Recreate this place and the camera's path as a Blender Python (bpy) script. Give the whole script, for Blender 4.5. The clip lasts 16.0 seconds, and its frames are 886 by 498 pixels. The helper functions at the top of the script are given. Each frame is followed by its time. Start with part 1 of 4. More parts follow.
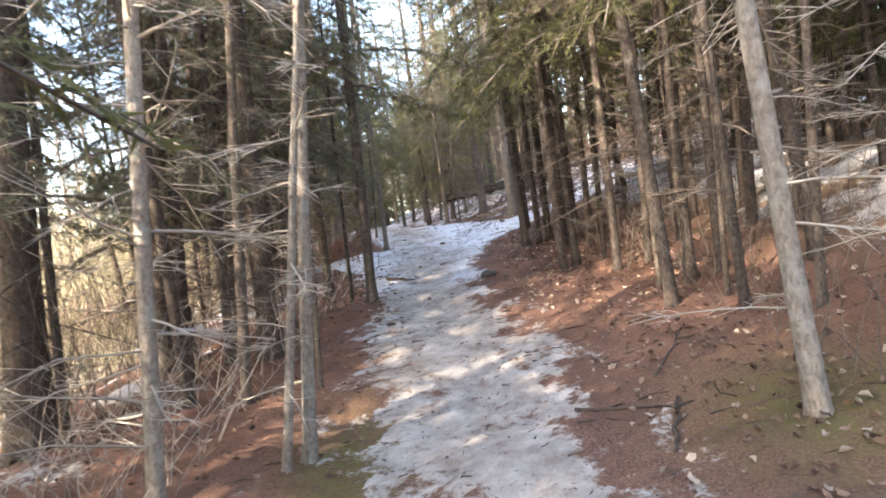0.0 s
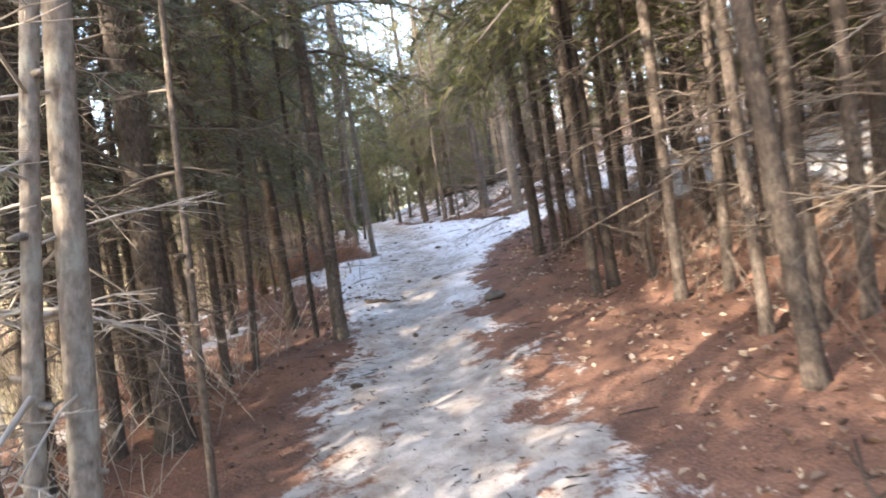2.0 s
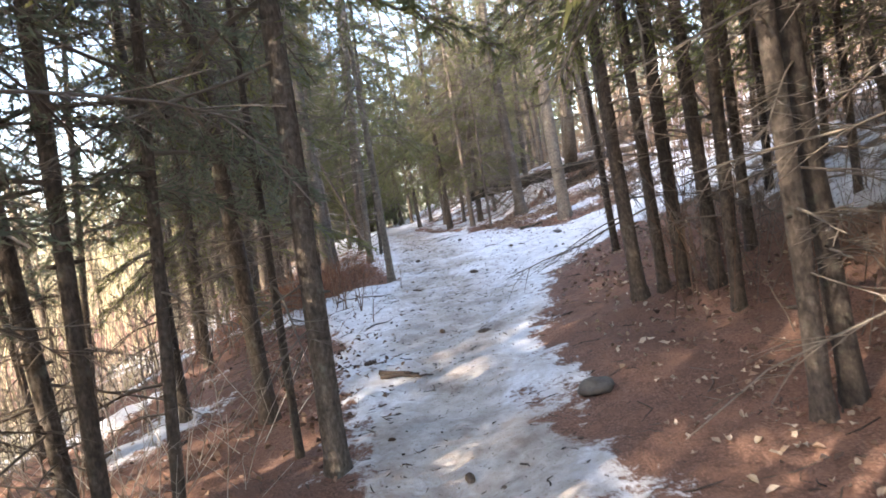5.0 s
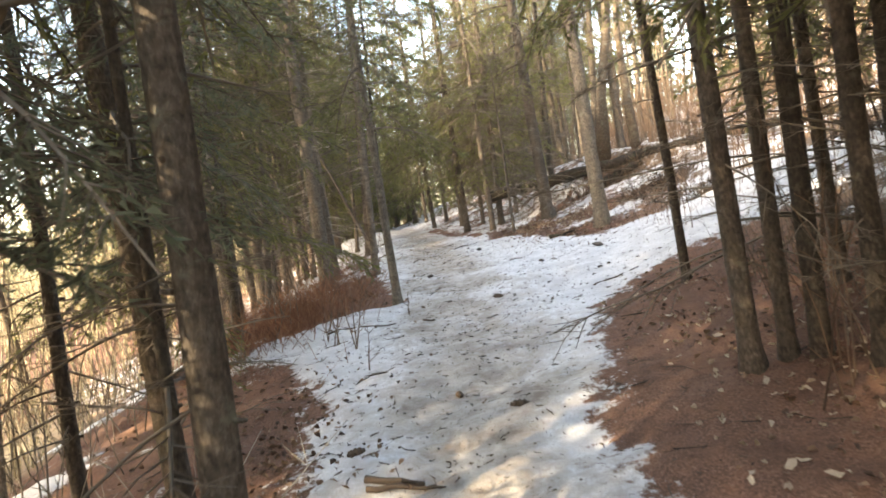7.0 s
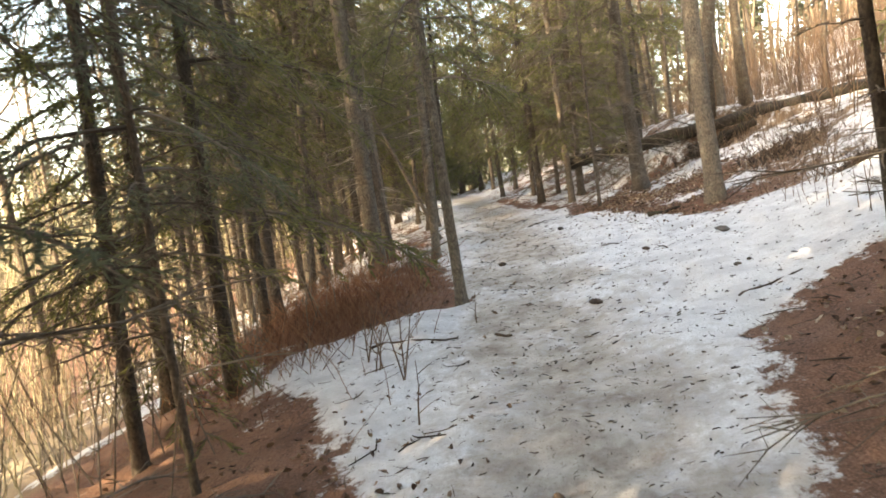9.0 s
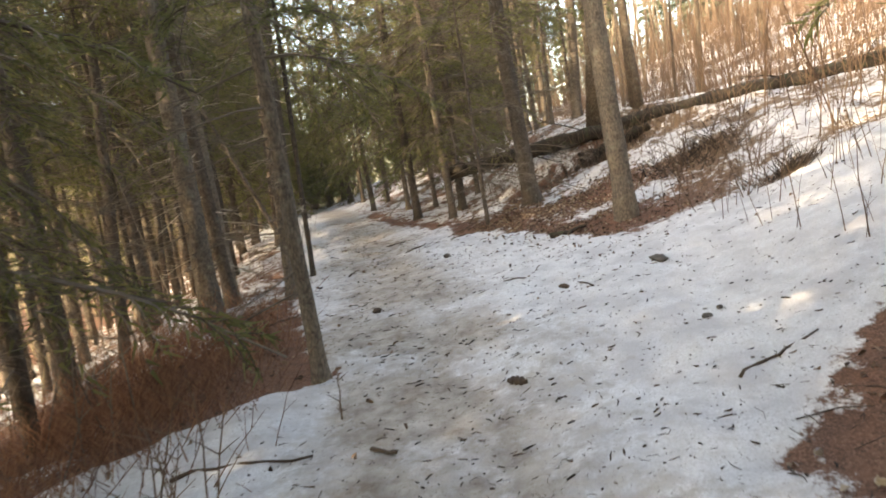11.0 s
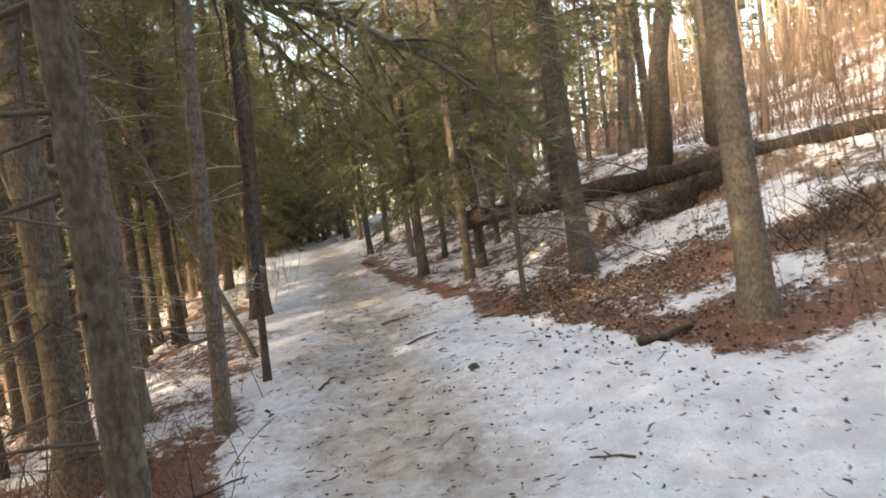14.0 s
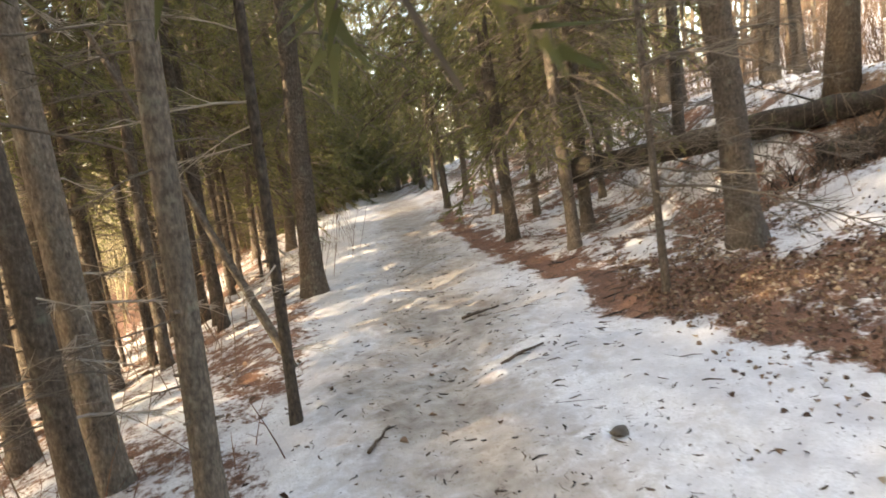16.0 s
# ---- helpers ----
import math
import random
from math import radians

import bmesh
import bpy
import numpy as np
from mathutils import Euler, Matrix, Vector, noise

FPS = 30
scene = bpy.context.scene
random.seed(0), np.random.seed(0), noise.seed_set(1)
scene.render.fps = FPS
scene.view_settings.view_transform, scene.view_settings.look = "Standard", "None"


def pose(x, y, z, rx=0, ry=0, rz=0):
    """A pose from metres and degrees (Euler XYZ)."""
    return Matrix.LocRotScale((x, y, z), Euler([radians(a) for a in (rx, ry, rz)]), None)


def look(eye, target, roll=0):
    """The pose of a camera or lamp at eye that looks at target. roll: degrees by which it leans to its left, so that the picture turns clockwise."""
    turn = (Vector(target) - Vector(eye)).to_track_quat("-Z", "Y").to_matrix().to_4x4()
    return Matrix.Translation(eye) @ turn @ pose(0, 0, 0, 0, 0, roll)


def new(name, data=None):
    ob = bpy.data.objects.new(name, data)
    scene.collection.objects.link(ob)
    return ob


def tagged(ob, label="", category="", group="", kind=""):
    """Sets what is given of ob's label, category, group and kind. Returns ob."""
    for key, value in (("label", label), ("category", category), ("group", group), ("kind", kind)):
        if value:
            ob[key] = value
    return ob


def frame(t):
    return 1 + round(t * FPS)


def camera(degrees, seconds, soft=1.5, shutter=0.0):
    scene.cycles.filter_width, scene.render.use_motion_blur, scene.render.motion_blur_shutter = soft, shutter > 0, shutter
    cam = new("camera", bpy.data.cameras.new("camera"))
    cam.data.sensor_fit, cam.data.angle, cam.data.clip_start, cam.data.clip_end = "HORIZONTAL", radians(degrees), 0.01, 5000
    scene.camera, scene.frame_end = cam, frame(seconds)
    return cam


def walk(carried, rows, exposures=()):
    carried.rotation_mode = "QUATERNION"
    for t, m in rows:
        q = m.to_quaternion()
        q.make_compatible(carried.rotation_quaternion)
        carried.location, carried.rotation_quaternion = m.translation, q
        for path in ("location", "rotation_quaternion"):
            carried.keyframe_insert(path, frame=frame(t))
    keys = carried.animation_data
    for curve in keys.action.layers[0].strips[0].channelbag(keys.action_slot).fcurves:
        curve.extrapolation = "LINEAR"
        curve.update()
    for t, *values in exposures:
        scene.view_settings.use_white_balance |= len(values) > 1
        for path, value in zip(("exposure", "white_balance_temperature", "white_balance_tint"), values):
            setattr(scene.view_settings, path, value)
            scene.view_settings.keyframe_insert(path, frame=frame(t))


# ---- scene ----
cam = camera(65.2, 16.0, soft=1.7, shutter=0.35)
METRES, EYE, TILT, LEAN, TURN = 15.0, 1.5, -1.5, 7.0, 0.0
ROWS = [
    (0.0, 0.0, 0.0, 0.0, 0.0, 0.0, -0.0),
    (0.5, 0.0004, 0.0363, 0.004, -1.59, -1.79, -0.57),
    (1.0, -0.0004, 0.0688, 0.0101, 0.68, -2.62, 1.51),
    (1.5, 0.0029, 0.1056, 0.0125, -2.86, -1.32, 1.08),
    (2.0, 0.0078, 0.1358, 0.0155, 0.17, -0.73, 1.54),
    (2.5, 0.0062, 0.1684, 0.0183, 5.97, -1.53, 3.59),
    (3.0, 0.0028, 0.1993, 0.0201, 6.83, -1.35, 2.26),
    (3.5, 0.0015, 0.2306, 0.0257, 4.48, -0.44, 2.73),
    (4.0, -0.0035, 0.2611, 0.0301, 1.08, 0.01, 2.27),
    (6.5, -0.0136, 0.3924, 0.0483, 2.46, -2.48, 1.34),
    (7.0, -0.0148, 0.4267, 0.0526, 2.81, -1.27, 1.29),
    (7.5, -0.0184, 0.4578, 0.0568, 6.13, -2.11, 0.41),
    (8.0, -0.0231, 0.4881, 0.0591, 8.67, -2.94, 0.81),
    (10.5, -0.0331, 0.6407, 0.0699, 2.21, -4.79, 2.34),
    (11.0, -0.0356, 0.6742, 0.0723, -2.46, -3.7, 2.29),
    (11.5, -0.0349, 0.7041, 0.0774, -3.75, -2.68, 1.37),
    (12.0, -0.0377, 0.7348, 0.0822, -4.13, -1.37, 1.52),
    (12.5, -0.0375, 0.7653, 0.0835, -6.46, -1.32, 1.05),
    (13.0, -0.0396, 0.7931, 0.0868, -3.95, -2.41, 1.69),
    (13.5, -0.0408, 0.8258, 0.0922, -4.0, -1.94, 2.14),
    (14.0, -0.0398, 0.8587, 0.0963, -2.41, -1.29, 0.3),
    (14.5, -0.0399, 0.8901, 0.0983, 1.86, -2.13, 1.27),
    (15.0, -0.039, 0.924, 0.1007, 2.4, -1.95, 1.44),
    (15.5, -0.0391, 0.9557, 0.1022, 3.07, -4.05, 0.73),
    (16.0, -0.0468, 0.9896, 0.1045, 3.99, -5.75, 1.09),
]
EXPOSURES = [(0.0, 3.35, 6900, 13), (1.5, 3.5, 6900, 13), (3.5, 3.55, 6400, 14), (4.2, 3.5, 6400, 14), (6.3, 3.5, 8000, 9), (7.0, 3.45, 8600, 8), (8.2, 3.4, 9400, 8), (10.5, 3.0, 9300, 9), (12.5, 2.9, 9100, 10), (14.0, 2.95, 9000, 10), (16.0, 3.2, 9200, 10)]
walk(cam, [(t, pose(0, 0, EYE, TILT, LEAN, TURN) @ pose(METRES * x, METRES * y, METRES * z, 90 + pitch, roll, yaw)) for t, x, y, z, yaw, pitch, roll in ROWS], EXPOSURES)

# ---- world and sun ----
SUN_ELEVATION, SUN_AZIMUTH = 25.0, 232.0      # degrees; azimuth clockwise from +y
world = bpy.data.worlds.new("world")
scene.world = world
world.use_nodes = True
wn = world.node_tree
sky = wn.nodes.new("ShaderNodeTexSky")
sky.sky_type = "NISHITA"
sky.sun_disc = False
sky.sun_elevation = radians(SUN_ELEVATION)
sky.sun_rotation = radians(SUN_AZIMUTH)
sky.dust_density = 2.0
background = wn.nodes["Background"]
background.inputs["Strength"].default_value = 0.15
wn.links.new(sky.outputs["Color"], background.inputs["Color"])
sun = new("sun", bpy.data.lights.new("sun", "SUN"))
sun.data.energy = 2.4
sun.data.angle = radians(0.5)
sun.data.color = (1.0, 0.9, 0.76)
sun_at = Vector((math.sin(radians(SUN_AZIMUTH)) * math.cos(radians(SUN_ELEVATION)), math.cos(radians(SUN_AZIMUTH)) * math.cos(radians(SUN_ELEVATION)), math.sin(radians(SUN_ELEVATION))))
sun.matrix_world = look(sun_at * 60, (0, 0, 0))

# ---- materials ----


class Nodes:
    """Short ways to add shader nodes to one material."""

    def __init__(self, name, rough=0.85):
        self.mat = bpy.data.materials.new(name)
        self.mat.use_nodes = True
        self.tree = self.mat.node_tree
        self.bsdf = self.tree.nodes["Principled BSDF"]
        self.bsdf.inputs["Roughness"].default_value = rough
        self.bsdf.inputs["Specular IOR Level"].default_value = 0.25

    def add(self, kind, **values):
        node = self.tree.nodes.new(kind)
        for key, value in values.items():
            node.inputs[key.replace("_", " ")].default_value = value
        return node

    def link(self, a, b):
        self.tree.links.new(a, b)

    def coords(self, scale=(1, 1, 1), which="Object"):
        c = self.add("ShaderNodeTexCoord")
        m = self.add("ShaderNodeMapping")
        m.inputs["Scale"].default_value = scale
        self.link(c.outputs[which], m.inputs["Vector"])
        return m.outputs["Vector"]

    def noise(self, vector, scale, detail=4.0, rough=0.55):
        n = self.add("ShaderNodeTexNoise", Scale=scale, Detail=detail, Roughness=rough)
        self.link(vector, n.inputs["Vector"])
        return n.outputs["Fac"]

    def ramp(self, fac, *stops):
        r = self.add("ShaderNodeValToRGB")
        r.color_ramp.elements[0].position, r.color_ramp.elements[1].position = stops[0][0], stops[-1][0]
        for p, _ in stops[1:-1]:
            r.color_ramp.elements.new(p)
        for e, (p, c) in zip(r.color_ramp.elements, stops):
            e.color = (c, c, c, 1) if isinstance(c, (int, float)) else (*c, 1)
        self.link(fac, r.inputs["Fac"])
        return r.outputs["Color"]

    def mix(self, fac, a, b, blend="MIX"):
        m = self.tree.nodes.new("ShaderNodeMix")
        m.data_type, m.blend_type = "RGBA", blend
        for slot, v in ((0, fac), (6, a), (7, b)):
            if isinstance(v, (int, float)):
                m.inputs[slot].default_value = v
            elif isinstance(v, tuple):
                m.inputs[slot].default_value = (*v, 1)
            else:
                self.link(v, m.inputs[slot])
        return m.outputs[2]

    def math(self, op, a, b=0.0):
        m = self.tree.nodes.new("ShaderNodeMath")
        m.operation = op
        for slot, v in ((0, a), (1, b)):
            if isinstance(v, (int, float)):
                m.inputs[slot].default_value = v
            else:
                self.link(v, m.inputs[slot])
        return m.outputs[0]

    def attribute(self, name):
        a = self.tree.nodes.new("ShaderNodeAttribute")
        a.attribute_name = name
        return a.outputs["Fac"]

    def bump(self, fac, strength=0.5, distance=0.01):
        b = self.add("ShaderNodeBump", Strength=strength, Distance=distance)
        self.link(fac, b.inputs["Height"])
        self.link(b.outputs["Normal"], self.bsdf.inputs["Normal"])

    def colour(self, c):
        if isinstance(c, tuple):
            self.bsdf.inputs["Base Color"].default_value = (*c, 1)
        else:
            self.link(c, self.bsdf.inputs["Base Color"])
        return self.mat


def bark_material(name, dark, mid, light, lichen, plates=38.0, amount=0.62):
    n = Nodes(name, 0.92)
    up = n.coords((1, 1, 0.5))
    even = n.coords()
    v = n.add("ShaderNodeTexVoronoi", Scale=plates)
    v.feature = "DISTANCE_TO_EDGE"
    n.link(up, v.inputs["Vector"])
    crack = n.ramp(v.outputs["Distance"], (0.0, 0.0), (0.16, 1.0))
    grain = n.noise(up, 60, 6)
    blot = n.noise(even, 3.2, 5, 0.6)
    c = n.ramp(grain, (0.3, dark), (0.5, mid), (0.72, light))
    c = n.mix(crack, n.mix(0.3, c, dark), c)
    rings = n.ramp(n.noise(n.coords((0.8, 0.8, 9.0)), 2.2, 5, 0.65), (0.42, 0.0), (0.62, 1.0))
    c = n.mix(n.math("MULTIPLY", rings, 0.35), c, n.mix(0.6, c, light))
    flakes = n.ramp(n.noise(n.coords((1, 1, 0.6)), 26.0, 5, 0.7), (0.52, 0.0), (0.62, 1.0))
    c = n.mix(n.math("MULTIPLY", flakes, 0.4), c, mid)
    spots = n.ramp(n.noise(even, 9.0, 6, 0.7), (amount - 0.06, 0.0), (amount + 0.06, 1.0))
    c = n.mix(n.math("MULTIPLY", spots, 0.65), c, lichen)
    info = n.add("ShaderNodeObjectInfo")
    c = n.mix(n.ramp(blot, (0.35, 0.0), (0.7, 0.55)), c, n.mix(0.5, c, dark))
    c = n.mix(1.0, c, n.ramp(info.outputs["Random"], (0.0, 0.72), (1.0, 1.22)), "MULTIPLY")
    n.bump(n.mix(0.45, n.mix(0.5, crack, flakes), grain), 0.5, 0.009)
    return n.colour(c)


BARK = bark_material("spruce_bark", (0.045, 0.036, 0.03), (0.105, 0.084, 0.067), (0.21, 0.172, 0.138), (0.21, 0.21, 0.165))
# spruce bark darkened in colour for the shade on the right-hand bank
SHADED_BARK = bark_material("shaded_spruce_bark", (0.032, 0.025, 0.021), (0.08, 0.062, 0.05), (0.165, 0.134, 0.108), (0.17, 0.17, 0.135))
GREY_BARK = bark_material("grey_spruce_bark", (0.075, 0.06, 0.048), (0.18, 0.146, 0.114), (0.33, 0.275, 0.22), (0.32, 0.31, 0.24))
PALE_BARK = bark_material("pale_bark", (0.13, 0.105, 0.085), (0.27, 0.23, 0.19), (0.42, 0.37, 0.31), (0.40, 0.40, 0.34), 22.0, 0.56)
HARD_BARK = bark_material("hardwood_bark", (0.075, 0.056, 0.042), (0.15, 0.115, 0.086), (0.27, 0.215, 0.16), (0.3, 0.3, 0.24), 30.0)
LOG_BARK = bark_material("old_log_bark", (0.018, 0.014, 0.011), (0.042, 0.033, 0.026), (0.09, 0.072, 0.057), (0.08, 0.09, 0.05), 26.0, 0.58)


def plain_varied(name, a, b, rough=0.85, scale=5.0, island=True):
    n = Nodes(name, rough)
    g = n.add("ShaderNodeNewGeometry")
    fac = n.noise(n.coords(), scale, 3)
    if island:
        fac = n.mix(0.65, fac, g.outputs["Random Per Island"])
    n.bump(n.noise(n.coords(), scale * 12, 3), 0.3, 0.004)
    return n.colour(n.ramp(fac, (0.2, a), (0.8, b)))


TWIG = plain_varied("dead_twig", (0.075, 0.058, 0.045), (0.22, 0.185, 0.15), 0.9)
PALE_TWIG = plain_varied("pale_dead_twig", (0.28, 0.24, 0.2), (0.5, 0.45, 0.38), 0.9)
SHOOT = plain_varied("bare_shoot", (0.09, 0.055, 0.04), (0.21, 0.14, 0.095), 0.8)
STRAW = plain_varied("dry_straw", (0.24, 0.2, 0.13), (0.5, 0.45, 0.32), 0.85)
BRACKEN = plain_varied("dead_bracken", (0.11, 0.045, 0.03), (0.33, 0.18, 0.105), 0.85)
THICKET = plain_varied("pale_thicket", (0.2, 0.17, 0.105), (0.42, 0.38, 0.25), 0.85)
FADED = plain_varied("faded_leaf", (0.24, 0.17, 0.12), (0.52, 0.43, 0.33), 0.75)
LEAF = plain_varied("fallen_leaf", (0.06, 0.036, 0.027), (0.3, 0.2, 0.14), 0.75)
DEBRIS = plain_varied("dark_debris", (0.03, 0.024, 0.02), (0.14, 0.1, 0.075), 0.85)
MOSS = plain_varied("moss", (0.06, 0.07, 0.02), (0.16, 0.16, 0.05), 0.95, 14.0)
WOOD = plain_varied("torn_wood", (0.1, 0.065, 0.04), (0.3, 0.21, 0.13), 0.9, 20.0)
STONE = plain_varied("stone", (0.055, 0.047, 0.042), (0.17, 0.15, 0.13), 0.8, 18.0, False)


def needle_material(name, a, b):
    n = Nodes(name, 0.6)
    g = n.add("ShaderNodeNewGeometry")
    fac = n.mix(0.5, n.noise(n.coords(), 1.6, 4), g.outputs["Random Per Island"])
    col = n.ramp(fac, (0.2, a), (0.8, b))
    out = n.tree.nodes["Material Output"]
    thin = n.add("ShaderNodeBsdfTranslucent")
    n.link(col, thin.inputs["Color"])
    join = n.add("ShaderNodeMixShader", Fac=0.5)
    n.colour(col)
    n.link(n.bsdf.outputs[0], join.inputs[1])
    n.link(thin.outputs[0], join.inputs[2])
    n.link(join.outputs[0], out.inputs["Surface"])
    return n.mat


NEEDLE = needle_material("spruce_needles", (0.085, 0.092, 0.036), (0.23, 0.228, 0.098))
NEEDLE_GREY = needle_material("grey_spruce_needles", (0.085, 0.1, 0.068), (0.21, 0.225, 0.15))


def ground_material():
    n = Nodes("forest_ground", 0.9)
    p = n.coords()
    snow, dirt, straw = n.attribute("snow"), n.attribute("dirt"), n.attribute("straw")
    fine, mid, big = n.noise(p, 75, 5, 0.65), n.noise(p, 13, 5, 0.6), n.noise(p, 2.1, 4)
    needles = n.ramp(fine, (0.28, (0.05, 0.027, 0.019)), (0.5, (0.155, 0.083, 0.058)), (0.72, (0.33, 0.195, 0.135)))
    needles = n.mix(n.ramp(mid, (0.42, 0.0), (0.68, 0.6)), needles, (0.24, 0.125, 0.08))
    needles = n.mix(n.ramp(big, (0.45, 0.0), (0.7, 0.55)), needles, (0.095, 0.052, 0.038))
    grass = n.mix(fine, (0.22, 0.18, 0.12), (0.46, 0.41, 0.3))
    needles = n.mix(n.math("MULTIPLY", n.attribute("moss"), n.ramp(mid, (0.35, 0.25), (0.6, 1.0))), needles, n.mix(fine, (0.06, 0.055, 0.018), (0.2, 0.17, 0.06)))
    litter = n.mix(fine, (0.07, 0.044, 0.03), (0.27, 0.185, 0.12))
    earth = n.mix(n.attribute("litter"), n.mix(straw, needles, grass), litter)
    flake = n.mix(n.ramp(mid, (0.4, 0.0), (0.62, 0.5)), n.ramp(fine, (0.3, (0.55, 0.54, 0.54)), (0.6, (0.8, 0.8, 0.81))), (0.62, 0.6, 0.59))
    flake = n.mix(n.math("MULTIPLY", n.ramp(n.noise(p, 62, 3, 0.75), (0.63, 0.0), (0.68, 1.0)), 0.75), flake, (0.16, 0.11, 0.085))
    ice = n.mix(n.ramp(n.mix(0.35, n.noise(p, 4.5, 5, 0.6), mid), (0.36, 0.0), (0.64, 1.0)), (0.235, 0.19, 0.155), (0.53, 0.49, 0.445))
    speck = n.ramp(n.noise(p, 48, 3, 0.7), (0.58, 0.0), (0.66, 1.0))
    ice = n.mix(n.math("MULTIPLY", speck, 0.5), ice, (0.13, 0.09, 0.07))
    flake = n.mix(n.ramp(n.noise(p, 3.4, 5, 0.62), (0.42, 0.0), (0.62, 0.7)), flake, (0.47, 0.46, 0.47))
    dirty = n.math("ADD", dirt, n.math("MULTIPLY", n.math("SUBTRACT", n.mix(0.5, mid, n.noise(p, 5.5, 6, 0.7)), 0.5), 1.7))
    white = n.mix(n.ramp(dirty, (0.28, 0.0), (0.7, 1.0)), flake, ice)
    cover = n.math("ADD", snow, n.math("MULTIPLY", n.math("SUBTRACT", n.noise(p, 9, 6, 0.68), 0.5), 1.35))
    cover = n.math("ADD", cover, n.math("MULTIPLY", n.math("SUBTRACT", n.noise(p, 30, 4, 0.75), 0.5), 0.85))
    col = n.mix(n.ramp(cover, (0.40, 0.0), (0.60, 1.0)), earth, white)
    n.bump(n.mix(0.5, fine, mid), 0.5, 0.026)
    rough = n.ramp(cover, (0.44, 0.95), (0.56, 0.6))
    n.link(rough, n.bsdf.inputs["Roughness"])
    return n.colour(col)


GROUND = ground_material()

# ---- mesh tools ----
rng = np.random.default_rng(7)


class Heap:
    """Vertices and faces of one mesh, gathered piece by piece."""

    def __init__(self):
        self.v, self.f, self.n = [], [], 0

    def add(self, verts, faces):
        self.v.append(np.asarray(verts, float))
        self.f.extend([tuple(i + self.n for i in f) for f in faces])
        self.n += len(verts)

    def tube(self, points, radii, sides=5, cap=True):
        points = np.asarray(points, float)
        radii = np.broadcast_to(np.asarray(radii, float), (len(points),)) if np.ndim(radii) < 2 else radii
        ahead = np.gradient(points, axis=0)
        ahead /= np.linalg.norm(ahead, axis=1)[:, None] + 1e-9
        side = np.cross(ahead, (0.0, 0.0, 1.0) if abs(ahead[0][2]) < 0.8 else (0.0, 1.0, 0.0))
        side /= np.linalg.norm(side, axis=1)[:, None] + 1e-9
        up = np.cross(side, ahead)
        a = np.arange(sides) * 2 * np.pi / sides
        ring = np.cos(a)[None, :, None] * side[:, None, :] + np.sin(a)[None, :, None] * up[:, None, :]
        r = radii[:, None, None] if np.ndim(radii) == 1 else radii[:, :, None]
        v = (points[:, None, :] + ring * r).reshape(-1, 3)
        f = [(i * sides + k, i * sides + (k + 1) % sides, (i + 1) * sides + (k + 1) % sides, (i + 1) * sides + k) for i in range(len(points) - 1) for k in range(sides)]
        if cap:
            f.append(tuple(range(sides))[::-1])
            f.append(tuple((len(points) - 1) * sides + k for k in range(sides)))
        self.add(v, f)

    def mesh(self, name, material, smooth=True):
        me = bpy.data.meshes.new(name)
        v = np.concatenate(self.v) if self.v else np.zeros((0, 3))
        me.from_pydata(v.tolist(), [], self.f)
        me.materials.append(material)
        me.shade_smooth() if smooth else me.shade_flat()
        me.update()
        return me


def part(name, data, parent, label=""):
    ob = new(name, data)
    ob.parent = parent
    return tagged(ob, label)


def thing(name, m, label, category, group="", kind=""):
    ob = new(name)
    ob.empty_display_size = 0.2
    ob.matrix_world = m
    return tagged(ob, label, category, group, kind)


def solid(name, data, m, label, category, group="", kind=""):
    ob = new(name, data)
    ob.matrix_world = m
    return tagged(ob, label, category, group, kind)


# ---- the lie of the land ----
CROSS_X = (-400, -60, -25, -12, -7, -5, -3.6, -2.4, -1.0, 0.0, 1.0, 2.0, 3.0, 4.0, 5.0, 6.5, 8.0, 10.0, 25.0, 60.0, 400)
CROSS_Z = (-3, -2.4, -2.2, -1.7, -1.2, -0.75, -0.25, 0.02, 0.10, 0.14, 0.26, 0.48, 0.84, 1.22, 1.36, 1.5, 1.78, 2.3, 6.8, 12.5, 15)
FINE_X = np.arange(-400, 400.01, 0.1)
CROSS = np.interp(FINE_X, CROSS_X, CROSS_Z)
CROSS = np.convolve(np.pad(CROSS, 5, mode="edge"), np.ones(11) / 11, mode="valid")


def waves(x, y, size, seed):
    """Cheap smooth noise, about -1 to 1, for arrays."""
    r = np.random.default_rng(seed)
    total = 0.0
    for k in range(7):
        a, ph = r.uniform(0, 2 * np.pi, 2)
        f = 2 * np.pi / size * r.uniform(0.6, 1.7)
        total = total + np.sin((x * np.cos(a) + y * np.sin(a)) * f + ph + 1.3 * np.sin((x * np.sin(a) - y * np.cos(a)) * f * 0.7 + ph * 2))
    return total / 3.5


def lie(x, y):
    """The height of the bare slope."""
    x, y = np.asarray(x, float), np.asarray(y, float)
    bend = np.interp(y, (19, 24, 30, 36, 46), (0.0, -0.5, -1.9, -3.3, -6.0))
    past = (x - 0.2) * 0.381 + (y - 22.57) * 0.925          # how far past the fallen log
    shelf = 0.55 * np.clip((past + 0.35) / 0.6, 0, 1) * np.clip((9.0 - past) / 6.0, 0, 1) * np.clip((x - 1.0) / 1.3, 0, 1) * np.clip((5.5 - x) / 2.5, 0, 1)
    dell = 0.28 * np.clip((x - 0.3) / 2.8, 0, 1) * np.clip((7 - x) / 2.5, 0, 1) * np.exp(-(((y - 17.0) / 1.5) ** 2))
    return shelf - dell + np.interp(x - bend, FINE_X, CROSS) + 0.0787 * np.clip(y, -30, 70) - 0.05 * np.clip(y - 18.5, 0, 14.5) - 0.0787 * np.clip(y - 33, 0, 37)


